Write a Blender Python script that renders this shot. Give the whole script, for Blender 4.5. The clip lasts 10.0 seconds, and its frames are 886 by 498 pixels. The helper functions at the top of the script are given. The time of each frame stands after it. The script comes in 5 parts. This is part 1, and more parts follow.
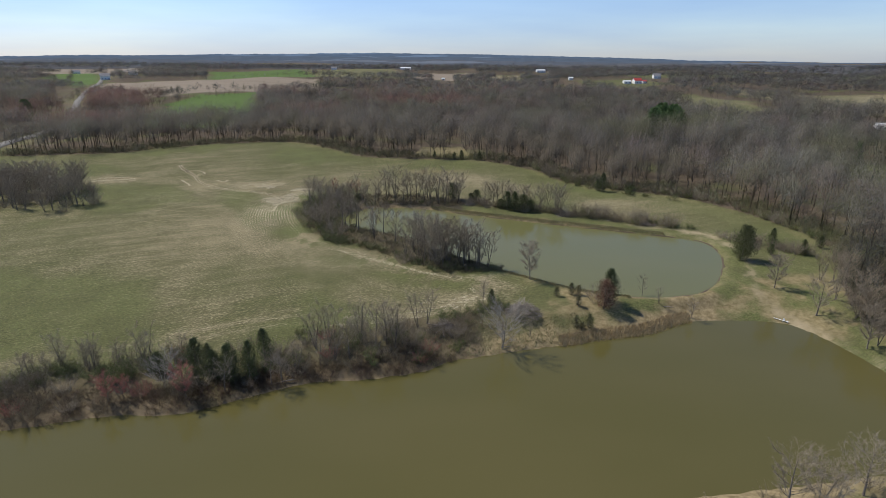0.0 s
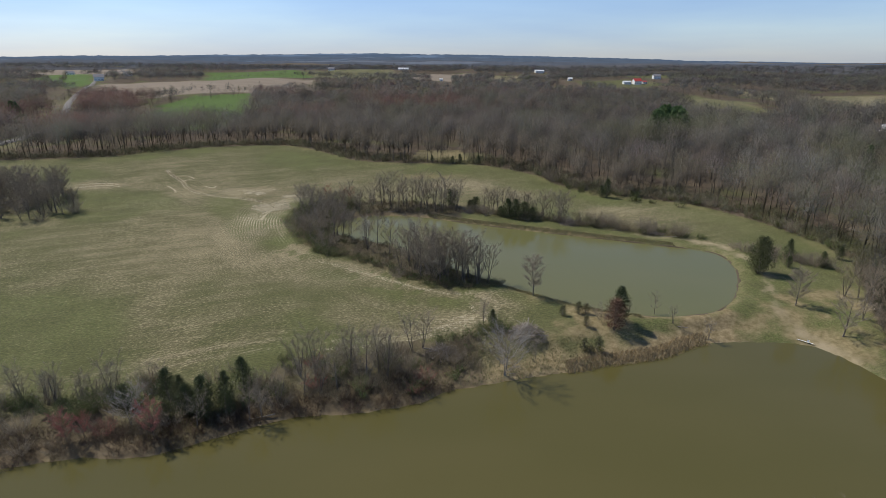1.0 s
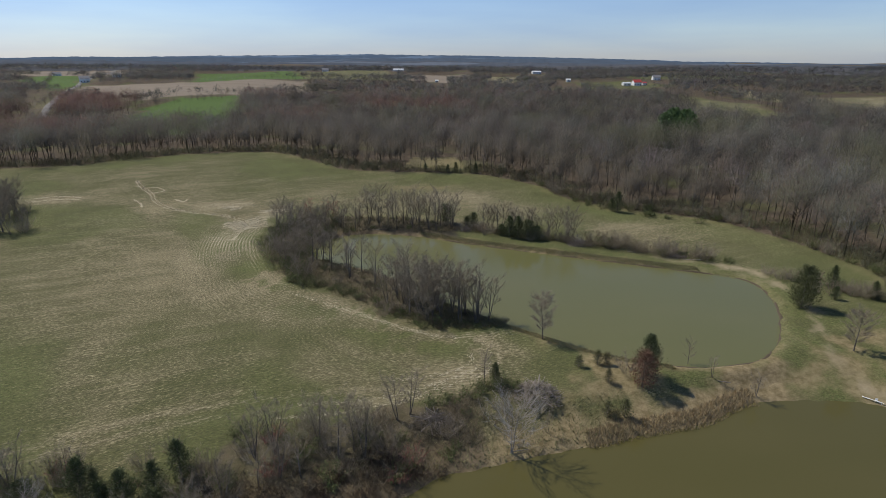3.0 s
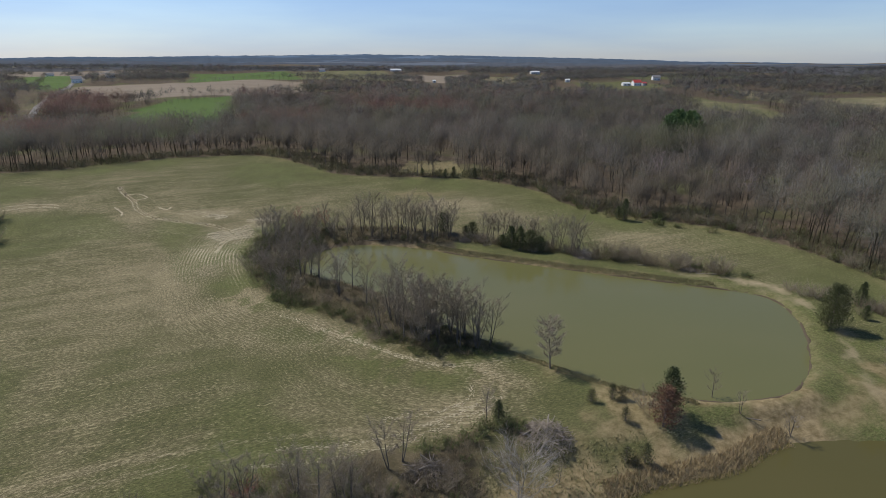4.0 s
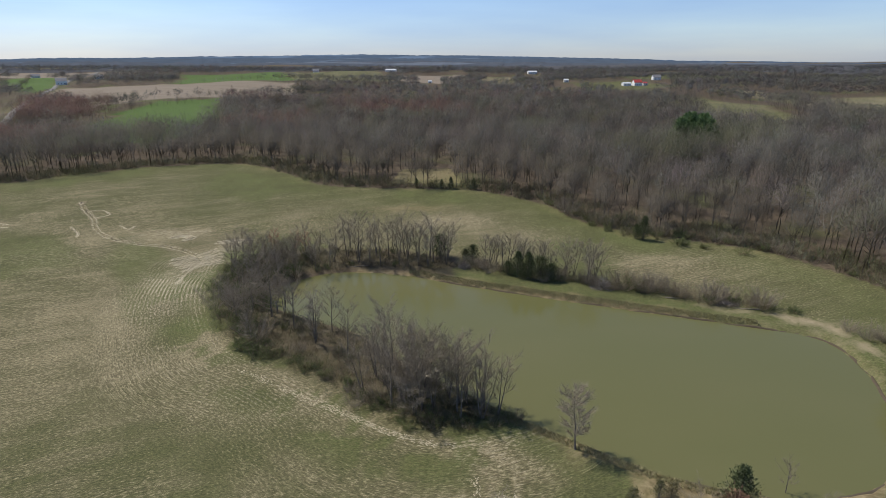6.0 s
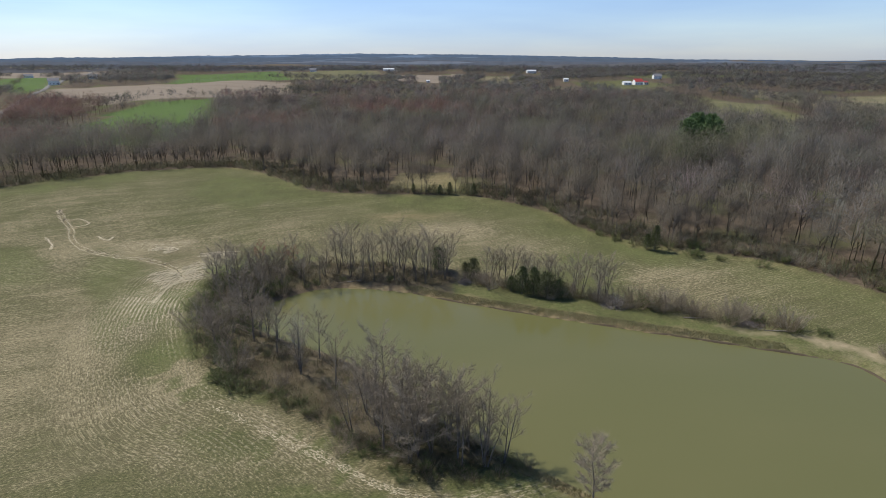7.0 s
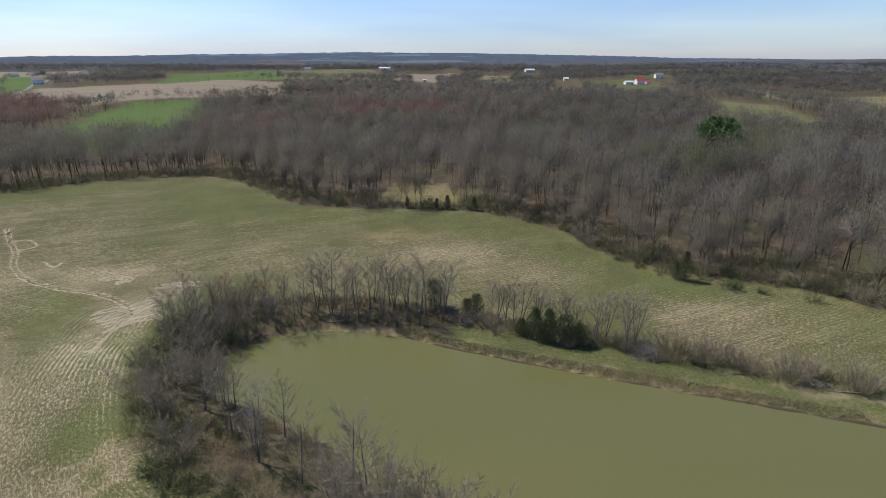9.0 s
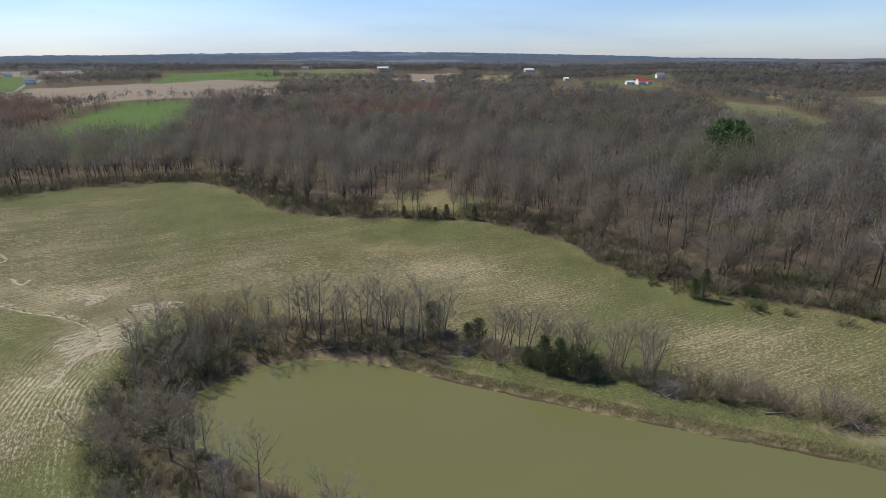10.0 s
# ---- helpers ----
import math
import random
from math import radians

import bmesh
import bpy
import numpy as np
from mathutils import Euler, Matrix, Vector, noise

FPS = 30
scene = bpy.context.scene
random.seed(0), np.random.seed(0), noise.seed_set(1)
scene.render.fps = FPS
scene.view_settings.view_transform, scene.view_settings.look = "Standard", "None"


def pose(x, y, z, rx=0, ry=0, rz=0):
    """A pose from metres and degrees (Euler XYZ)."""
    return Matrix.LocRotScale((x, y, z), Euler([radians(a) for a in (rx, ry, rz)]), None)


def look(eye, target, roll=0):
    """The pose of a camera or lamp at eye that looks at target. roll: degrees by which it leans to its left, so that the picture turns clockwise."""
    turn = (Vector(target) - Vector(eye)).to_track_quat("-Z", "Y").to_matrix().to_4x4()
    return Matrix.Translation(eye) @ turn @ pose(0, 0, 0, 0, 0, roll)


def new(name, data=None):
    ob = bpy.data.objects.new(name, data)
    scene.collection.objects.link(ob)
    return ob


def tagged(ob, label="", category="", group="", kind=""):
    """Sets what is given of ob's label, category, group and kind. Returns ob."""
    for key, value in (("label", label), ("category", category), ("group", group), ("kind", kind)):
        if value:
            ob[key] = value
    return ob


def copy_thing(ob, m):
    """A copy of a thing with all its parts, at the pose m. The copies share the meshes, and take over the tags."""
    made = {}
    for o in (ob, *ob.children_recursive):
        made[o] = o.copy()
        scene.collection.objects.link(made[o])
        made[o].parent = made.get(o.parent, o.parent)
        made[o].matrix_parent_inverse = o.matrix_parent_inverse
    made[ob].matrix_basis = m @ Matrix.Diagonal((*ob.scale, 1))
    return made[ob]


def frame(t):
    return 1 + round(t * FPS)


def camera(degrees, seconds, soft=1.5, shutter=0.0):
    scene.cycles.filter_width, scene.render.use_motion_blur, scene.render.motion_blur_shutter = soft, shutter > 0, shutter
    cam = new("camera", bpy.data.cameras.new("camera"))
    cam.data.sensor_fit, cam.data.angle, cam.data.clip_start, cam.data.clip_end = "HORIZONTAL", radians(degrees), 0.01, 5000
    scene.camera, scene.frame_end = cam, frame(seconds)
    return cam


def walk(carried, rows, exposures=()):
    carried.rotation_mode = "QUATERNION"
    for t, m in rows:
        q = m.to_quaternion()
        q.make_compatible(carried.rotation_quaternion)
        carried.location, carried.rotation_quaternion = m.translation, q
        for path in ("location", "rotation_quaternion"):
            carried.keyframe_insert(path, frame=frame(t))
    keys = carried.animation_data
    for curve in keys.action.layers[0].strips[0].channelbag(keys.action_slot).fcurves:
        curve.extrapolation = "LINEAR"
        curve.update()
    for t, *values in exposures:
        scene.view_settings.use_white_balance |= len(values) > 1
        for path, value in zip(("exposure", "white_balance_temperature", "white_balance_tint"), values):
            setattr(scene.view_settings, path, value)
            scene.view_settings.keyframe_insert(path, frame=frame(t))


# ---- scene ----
cam = camera(77.3, 10.0, soft=0.85)
METRES, EYE, TILT, LEAN, TURN = 98.8, 50.0, 1.75, 0.0, 0.0
ROWS = [
    (0.0, 0.0, 0.0, 0.0, 0.1, -20.99, -0.27),
    (0.5, 0.0015, 0.045, -0.001, 0.02, -20.97, -0.27),
    (1.0, 0.0027, 0.0919, -0.0022, -0.08, -20.95, -0.25),
    (1.5, 0.0045, 0.14, -0.0038, -0.17, -20.93, -0.23),
    (2.0, 0.0069, 0.1888, -0.0056, -0.27, -20.9, -0.2),
    (3.5, 0.0116, 0.3389, -0.0121, -0.59, -20.86, -0.24),
    (4.0, 0.0131, 0.3894, -0.0137, -0.7, -20.86, -0.21),
    (4.5, 0.0141, 0.4397, -0.0154, -0.8, -20.85, -0.16),
    (5.0, 0.0149, 0.4908, -0.0171, -0.91, -20.85, -0.15),
    (5.5, 0.0157, 0.5417, -0.0186, -1.02, -20.85, -0.11),
    (7.0, 0.0191, 0.6919, -0.0222, -1.29, -20.96, 0.02),
    (7.5, 0.0204, 0.7432, -0.0234, -1.39, -21.0, 0.0),
    (8.0, 0.0217, 0.7942, -0.0242, -1.46, -21.03, -0.02),
    (8.5, 0.0229, 0.8452, -0.0259, -1.53, -21.07, -0.01),
    (9.0, 0.0239, 0.8963, -0.027, -1.59, -21.09, -0.01),
    (9.5, 0.0253, 0.9475, -0.0271, -1.65, -21.14, -0.01),
    (10.0, 0.027, 0.9992, -0.0277, -1.72, -21.15, -0.02),
]
EXPOSURE = [(0.0, 0.43), (1.0, 0.33), (2.0, 0.14), (3.5, 0.2), (4.5, 0.23), (5.5, 0.31), (7.0, 0.49), (8.5, 0.5), (10.0, 0.5)]
walk(cam, [(t, pose(0, 0, EYE, TILT, LEAN, TURN) @ pose(METRES * x, METRES * y, METRES * z, 90 + pitch, roll, yaw)) for t, x, y, z, yaw, pitch, roll in ROWS],
     [(t, s, 6350, 10) for t, s in EXPOSURE])

# ---------------------------------------------------------------- sky and sun
SUN_FROM = Vector((-0.88, 0.47, 1.28)).normalized()
world = bpy.data.worlds.new("sky")
scene.world = world
world.use_nodes = True
wn = world.node_tree.nodes
sky = wn.new("ShaderNodeTexSky")
sky.sky_type = "NISHITA"
sky.sun_disc = False
sky.sun_elevation = math.asin(SUN_FROM.z)
sky.sun_rotation = math.atan2(SUN_FROM.x, SUN_FROM.y)
sky.altitude = 200
sky.air_density, sky.dust_density, sky.ozone_density = 1.0, 0.25, 2.5
wn["Background"].inputs["Strength"].default_value = 0.07
tint = wn.new("ShaderNodeMix")
tint.data_type, tint.blend_type = "RGBA", "MULTIPLY"
tint.inputs[0].default_value = 1.0
where = wn.new("ShaderNodeTexCoord")
rise = wn.new("ShaderNodeSeparateXYZ")
world.node_tree.links.new(where.outputs["Generated"], rise.inputs[0])
band = wn.new("ShaderNodeMapRange")
band.inputs["From Min"].default_value, band.inputs["From Max"].default_value = 0.0, 0.3
world.node_tree.links.new(rise.outputs["Z"], band.inputs["Value"])
haze = wn.new("ShaderNodeMix")
haze.data_type = "RGBA"
haze.inputs[6].default_value, haze.inputs[7].default_value = (0.76, 0.9, 1.4, 1.0), (1.08, 1.08, 1.12, 1.0)
world.node_tree.links.new(band.outputs[0], haze.inputs[0])
veil = wn.new("ShaderNodeTexNoise")
veil.inputs["Scale"].default_value, veil.inputs["Detail"].default_value = 1.0, 5.0
stretch = wn.new("ShaderNodeMapping")
stretch.inputs["Scale"].default_value = (1.6, 2.2, 13.0)
world.node_tree.links.new(where.outputs["Generated"], stretch.inputs["Vector"])
world.node_tree.links.new(stretch.outputs[0], veil.inputs["Vector"])
thin = wn.new("ShaderNodeMapRange")
thin.inputs["From Min"].default_value, thin.inputs["From Max"].default_value, thin.inputs["To Max"].default_value = 0.3, 0.7, 0.8
world.node_tree.links.new(veil.outputs["Fac"], thin.inputs["Value"])
cirrus = wn.new("ShaderNodeMix")
cirrus.data_type = "RGBA"
cirrus.inputs[7].default_value = (1.22, 1.28, 1.48, 1.0)
world.node_tree.links.new(thin.outputs[0], cirrus.inputs[0])
world.node_tree.links.new(haze.outputs[2], cirrus.inputs[6])
world.node_tree.links.new(cirrus.outputs[2], tint.inputs[7])
world.node_tree.links.new(sky.outputs[0], tint.inputs[6])
world.node_tree.links.new(tint.outputs[2], wn["Background"].inputs["Color"])
sun = new("sun", bpy.data.lights.new("sun", "SUN"))
sun.data.energy, sun.data.angle, sun.data.color = 3.45, radians(0.6), (1.0, 0.92, 0.78)
sun.matrix_world = look(SUN_FROM * 300, (0, 0, 0))


# ---------------------------------------------------------------- materials
class Nodes:
    """Short hand for building a node material."""

    def __init__(self, name, rough=0.9, spec=0.2):
        self.mat = bpy.data.materials.new(name)
        self.mat.use_nodes = True
        self.t = self.mat.node_tree
        self.bsdf = self.t.nodes["Principled BSDF"]
        self.bsdf.inputs["Roughness"].default_value = rough
        self.bsdf.inputs["Specular IOR Level"].default_value = spec

    def put(self, socket, value):
        if isinstance(value, (int, float)):
            socket.default_value = value
        elif isinstance(value, tuple):
            socket.default_value = (*value, 1.0)[:len(socket.default_value)]
        else:
            self.t.links.new(value, socket)

    def add(self, kind, **inputs):
        n = self.t.nodes.new(kind)
        for k, v in inputs.items():
            self.put(n.inputs[k], v)
        return n

    def place(self, sx=1.0, sy=1.0, sz=1.0, turn=0.0):
        c = self.t.nodes.new("ShaderNodeTexCoord")
        src = c.outputs["Object"]
        if turn:
            r = self.add("ShaderNodeMapping", Vector=src)
            r.inputs["Rotation"].default_value = (0, 0, turn)
            src = r.outputs[0]
        m = self.add("ShaderNodeMapping", Vector=src)
        m.inputs["Scale"].default_value = (sx, sy, sz)
        return m.outputs[0]

    def noise(self, scale, detail=3.0, vector=None, rough=0.55, warp=0.0):
        n = self.add("ShaderNodeTexNoise", Scale=scale, Detail=detail, Roughness=rough, Distortion=warp)
        self.put(n.inputs["Vector"], vector if vector is not None else self.place())
        return n.outputs["Fac"]

    def ramp(self, value, a, b, top=1.0):
        n = self.add("ShaderNodeMapRange", Value=value)
        n.inputs["From Min"].default_value, n.inputs["From Max"].default_value = a, b
        n.inputs["To Max"].default_value = top
        n.interpolation_type = "SMOOTHSTEP"
        return n.outputs[0]

    def math(self, op, a, b=0.0):
        n = self.t.nodes.new("ShaderNodeMath")
        n.operation = op
        self.put(n.inputs[0], a)
        self.put(n.inputs[1], b)
        return n.outputs[0]

    def mix(self, fac, a, b, blend="MIX"):
        n = self.t.nodes.new("ShaderNodeMix")
        n.data_type, n.blend_type = "RGBA", blend
        self.put(n.inputs[0], fac)
        self.put(n.inputs[6], a)
        self.put(n.inputs[7], b)
        return n.outputs[2]

    def attr(self, name):
        n = self.t.nodes.new("ShaderNodeAttribute")
        n.attribute_name = name
        return n

    def split(self, name):
        s = self.add("ShaderNodeSeparateColor", Color=self.attr(name).outputs["Color"])
        return s.outputs[0], s.outputs[1], s.outputs[2], self.attr(name).outputs["Alpha"]

    def random(self):
        return self.t.nodes.new("ShaderNodeObjectInfo").outputs["Random"]

    def island(self):
        return self.t.nodes.new("ShaderNodeNewGeometry").outputs["Random Per Island"]

    def colour(self, c):
        self.put(self.bsdf.inputs["Base Color"], c)
        return self

    def see_through(self, c, share):
        """Lets part of the light pass through thin sprays."""
        thin = self.add("ShaderNodeBsdfTranslucent", Color=c)
        mix = self.add("ShaderNodeMixShader", Fac=share)
        self.put(mix.inputs[1], self.bsdf.outputs[0])
        self.put(mix.inputs[2], thin.outputs[0])
        self.t.links.new(mix.outputs[0], self.t.nodes["Material Output"].inputs["Surface"])
        return self

    def bump(self, h, strength, distance):
        b = self.add("ShaderNodeBump", Height=h, Strength=strength, Distance=distance)
        self.put(self.bsdf.inputs["Normal"], b.outputs[0])
        return self


def ground_material():
    m = Nodes("land_cover", 0.95, 0.1)
    wood, lush, straw, dirt = m.split("cover")
    bank, plough, edge, west = m.split("cover_more")
    # drilled rows: straight over the field, bending along the trees by the pond
    edge_m = m.math("MULTIPLY", edge, 100.0)
    run = m.math("MULTIPLY", m.attr("run").outputs["Fac"], 100.0)
    sway = m.math("MULTIPLY", m.math("SUBTRACT", m.noise(0.05, 3), 0.5), 5.0)
    flow = m.add("ShaderNodeCombineXYZ", X=m.math("ADD", edge_m, sway), Y=m.math("MULTIPLY", run, 0.1)).outputs[0]
    keep = m.math("SUBTRACT", 1.0, west)

    def rows(across, stretch, detail, bent):
        straight = m.noise(1.0, detail, m.place(across * stretch, across, 1, radians(-22)), 0.65, 0.25)
        return m.math("ADD", m.math("MULTIPLY", straight, keep), m.math("MULTIPLY", m.noise(bent, detail, flow, 0.65), west))

    swath = rows(0.3, 0.08, 3, 0.09)
    drill = rows(1.3, 0.1, 3, 1.6)
    big = m.noise(0.018, 4, None, 0.6)
    mid = m.noise(0.09, 5, None, 0.6)
    fine = m.noise(1.7, 6, None, 0.75)
    fleck = m.noise(1.0, 5, m.place(1.6, 4.2, 1, radians(-22)), 0.8)
    bent_flow = m.add("ShaderNodeCombineXYZ", X=m.math("MULTIPLY", edge_m, 4.2), Y=m.math("MULTIPLY", run, 1.4)).outputs[0]
    fleck = m.math("ADD", m.math("MULTIPLY", fleck, keep), m.math("MULTIPLY", m.noise(1.0, 5, bent_flow, 0.8), west))
    green = m.mix(m.ramp(mid, 0.35, 0.65), (0.12, 0.128, 0.046), (0.157, 0.16, 0.066))
    green = m.mix(m.math("MULTIPLY", m.ramp(fleck, 0.35, 0.6), 0.55), (0.075, 0.076, 0.038), green)
    straw_c = m.mix(m.ramp(fine, 0.3, 0.7), (0.208, 0.18, 0.1), (0.358, 0.318, 0.192))
    soil = m.mix(fine, (0.132, 0.108, 0.067), (0.192, 0.16, 0.102))
    amount = m.math("ADD", m.math("MULTIPLY", m.math("SUBTRACT", big, 0.5), 0.75), m.math("MULTIPLY", m.math("SUBTRACT", mid, 0.5), 0.4))
    amount = m.math("ADD", amount, m.math("MULTIPLY", m.math("SUBTRACT", swath, 0.5), 0.5))
    amount = m.math("SUBTRACT", m.math("ADD", amount, m.math("MULTIPLY", straw, 0.4)), m.math("MULTIPLY", lush, 0.3))
    across = m.add("ShaderNodeSeparateXYZ", Vector=m.place(1, 1, 1, radians(-22))).outputs[1]
    across = m.math("ADD", m.math("MULTIPLY", across, keep), m.math("MULTIPLY", edge_m, west))
    across = m.math("ADD", across, m.math("MULTIPLY", m.noise(0.022, 2), 7.0))
    lines = m.math("MULTIPLY", m.math("SINE", m.math("MULTIPLY", across, 7.4)), m.ramp(m.noise(0.25, 3), 0.35, 0.65))
    grain = m.math("ADD", m.math("MULTIPLY", m.math("SUBTRACT", drill, 0.5), 0.55), m.math("MULTIPLY", m.math("SUBTRACT", fleck, 0.5), 3.4))
    grain = m.math("ADD", grain, m.math("MULTIPLY", lines, m.math("MULTIPLY", m.math("ADD", m.ramp(mid, 0.3, 0.7, 0.12), 0.05), m.math("SUBTRACT", 1.0, m.math("MULTIPLY", west, 0.65)))))
    bare = m.math("MULTIPLY", m.ramp(m.math("ADD", amount, m.math("MULTIPLY", grain, 0.25)), -0.2, 0.3), 0.85)
    field = m.mix(bare, green, soil)
    field = m.mix(m.math("MULTIPLY", m.ramp(m.math("ADD", amount, grain), -0.02, 0.55), 0.9), field, straw_c)
    rough_grass = m.mix(m.ramp(fine, 0.35, 0.7), (0.075, 0.1, 0.03), (0.16, 0.155, 0.07))
    field = m.mix(m.math("MULTIPLY", lush, m.math("MULTIPLY", m.ramp(mid, 0.3, 0.6), 0.75)), field, rough_grass)
    field = m.mix(m.ramp(lush, 1.1, 1.35), field, m.mix(mid, (0.07, 0.112, 0.03), (0.1, 0.15, 0.045)))
    speck = m.noise(1.0, 5, m.place(2.2, 5.0, 1, radians(-15)), 0.85)
    field = m.mix(0.8, field, m.mix(m.ramp(speck, 0.34, 0.66), (0.55, 0.55, 0.55), (1.42, 1.42, 1.4)), "MULTIPLY")
    pale = m.math("MULTIPLY", straw, m.ramp(m.math("ADD", m.math("ADD", fleck, m.math("MULTIPLY", lines, 0.1)), m.math("MULTIPLY", straw, 0.08)), 0.52, 0.74))
    field = m.mix(pale, field, m.mix(fine, (0.33, 0.28, 0.195), (0.52, 0.46, 0.345)))
    tan = m.mix(m.ramp(m.noise(0.9, 5, None, 0.7), 0.3, 0.7), (0.15, 0.118, 0.062), (0.30, 0.24, 0.14))
    field = m.mix(m.math("MULTIPLY", bank, m.ramp(m.math("ADD", mid, m.math("MULTIPLY", bank, 0.4)), 0.4, 0.75)), field, tan)
    sand = m.mix(fine, (0.235, 0.195, 0.122), (0.37, 0.31, 0.205))
    field = m.mix(m.math("MULTIPLY", dirt, m.ramp(m.math("ADD", m.noise(0.5, 4), m.math("MULTIPLY", dirt, 0.35)), 0.42, 0.68)), field, sand)
    ploughed = m.mix(m.noise(0.05, 4, m.place(0.3, 1.5, 1)), (0.18, 0.148, 0.112), (0.265, 0.222, 0.172))
    field = m.mix(plough, field, ploughed)
    litter = m.mix(m.ramp(m.noise(0.35, 5, None, 0.7), 0.35, 0.7), (0.075, 0.058, 0.041), (0.14, 0.11, 0.079))
    litter = m.mix(m.ramp(m.noise(0.03, 3), 0.52, 0.7), litter, (0.10, 0.105, 0.045))
    m.colour(m.mix(wood, field, litter))
    m.bump(m.math("ADD", fine, drill), 0.7, 0.15)
    return m.mat


def water_material(name, a, b):
    m = Nodes(name, 0.12, 0.35)
    m.bsdf.inputs["IOR"].default_value = 1.33
    m.colour(m.mix(m.ramp(m.noise(0.018, 3, m.place(0.7, 1.5, 1)), 0.35, 0.65), a, b))
    m.bump(m.noise(1.2, 3, m.place(1, 1.6, 1)), 0.12, 0.03)
    return m.mat


def twig_material(name, a, b, rough=0.9, thin=0.0):
    m = Nodes(name, rough, 0.15)
    c = m.mix(m.random(), a, b)
    c = m.mix(m.math("MULTIPLY", m.island(), 0.6), c, tuple(v * 1.5 for v in a))
    m.colour(c)
    return m.see_through(c, thin).mat if thin else m.mat


def bark_material(name, a, b):
    m = Nodes(name, 0.95, 0.1)
    n = m.noise(5.0, 5, m.place(1, 1, 0.25), 0.65)
    m.colour(m.mix(m.ramp(n, 0.3, 0.7), a, m.mix(m.random(), b, tuple(v * 1.4 for v in b))))
    m.bump(n, 0.8, 0.04)
    return m.mat


def leaf_material(name, a, b, dry):
    m = Nodes(name, 0.7, 0.25)
    c = m.mix(m.island(), a, b)
    m.colour(m.mix(m.math("MULTIPLY", m.ramp(m.random(), 0.3, 1.0), 0.45), c, dry))
    return m.mat


def tone_material(name):
    """Colour tree by tree, stored on the mesh."""
    m = Nodes(name, 0.92, 0.1)
    c = m.attr("tone").outputs["Color"]
    i = m.island()
    c = m.mix(0.75, c, m.mix(i, (0.85, 0.85, 0.85), (1.16, 1.15, 1.15)), "MULTIPLY")
    m.colour(c)
    return m.see_through(c, 0.45).mat


def paint_material(name, a, b, rough=0.6, scale=1.5):
    m = Nodes(name, rough, 0.3)
    n = m.noise(scale, 4)
    m.colour(m.mix(n, a, b))
    return m.mat


M_GROUND = ground_material()
M_LOWER = water_material("muddy_olive_water", (0.084, 0.076, 0.025), (0.094, 0.083, 0.03))
M_UPPER = water_material("muddy_green_water", (0.122, 0.123, 0.049), (0.132, 0.129, 0.054))
M_TWIG = twig_material("grey_brown_twigs", (0.2, 0.168, 0.126), (0.275, 0.236, 0.182))
M_TWIG_WOOD = twig_material("wood_edge_twigs", (0.13, 0.118, 0.1), (0.172, 0.157, 0.134), thin=0.45)
M_TWIG_RED = twig_material("red_budding_twigs", (0.26, 0.115, 0.095), (0.33, 0.15, 0.125))
M_TWIG_BROWN = twig_material("brown_brush_stems", (0.166, 0.136, 0.09), (0.235, 0.194, 0.132))
M_TWIG_PALE = twig_material("silver_dead_wood", (0.27, 0.245, 0.215), (0.36, 0.33, 0.295))
M_BARK = bark_material("rough_grey_bark", (0.1, 0.086, 0.072), (0.2, 0.174, 0.148))
M_BARK_PALE = bark_material("pale_dead_bark", (0.16, 0.135, 0.11), (0.3, 0.265, 0.225))
M_CEDAR = leaf_material("cedar_foliage", (0.05, 0.066, 0.026), (0.115, 0.136, 0.056), (0.13, 0.12, 0.055))
M_YOUNG = leaf_material("young_cedar_foliage", (0.07, 0.075, 0.03), (0.15, 0.148, 0.064), (0.16, 0.13, 0.06))
M_PINE = leaf_material("pine_needles", (0.085, 0.14, 0.05), (0.145, 0.21, 0.085), (0.13, 0.165, 0.06))
M_SHRUB_GREEN = leaf_material("early_green_leaves", (0.085, 0.108, 0.036), (0.145, 0.165, 0.06), (0.15, 0.14, 0.06))
M_OAK = leaf_material("dry_oak_leaves", (0.14, 0.075, 0.048), (0.23, 0.125, 0.078), (0.15, 0.08, 0.055))
M_TONE = tone_material("mixed_woods")
M_REED = twig_material("dry_reeds", (0.3, 0.235, 0.14), (0.39, 0.31, 0.19))
M_DRY_GRASS = twig_material("dry_tan_grass", (0.19, 0.185, 0.09), (0.265, 0.235, 0.13))
M_DEAD = twig_material("dead_grey_branches", (0.2, 0.172, 0.145), (0.27, 0.236, 0.2))
M_STRAW = twig_material("washed_straw", (0.38, 0.335, 0.235), (0.44, 0.39, 0.28))
M_SOIL = paint_material("dark_soil", (0.06, 0.047, 0.03), (0.11, 0.086, 0.055), 0.9, 2.0)
M_ROAD = paint_material("worn_asphalt_road", (0.14, 0.134, 0.124), (0.21, 0.2, 0.185), 0.9, 0.2)
M_WHITE = paint_material("white_painted_siding", (0.74, 0.74, 0.72), (0.84, 0.84, 0.82))
M_RED_ROOF = paint_material("red_metal_roof", (0.42, 0.06, 0.05), (0.52, 0.09, 0.07), 0.45)
M_GREY_ROOF = paint_material("grey_shingle_roof", (0.16, 0.16, 0.17), (0.24, 0.24, 0.25), 0.8)
M_PALE_ROOF = paint_material("pale_metal_roof", (0.6, 0.61, 0.62), (0.7, 0.71, 0.72), 0.4)
M_GLASS = paint_material("dark_window_glass", (0.03, 0.035, 0.04), (0.05, 0.055, 0.06), 0.1)

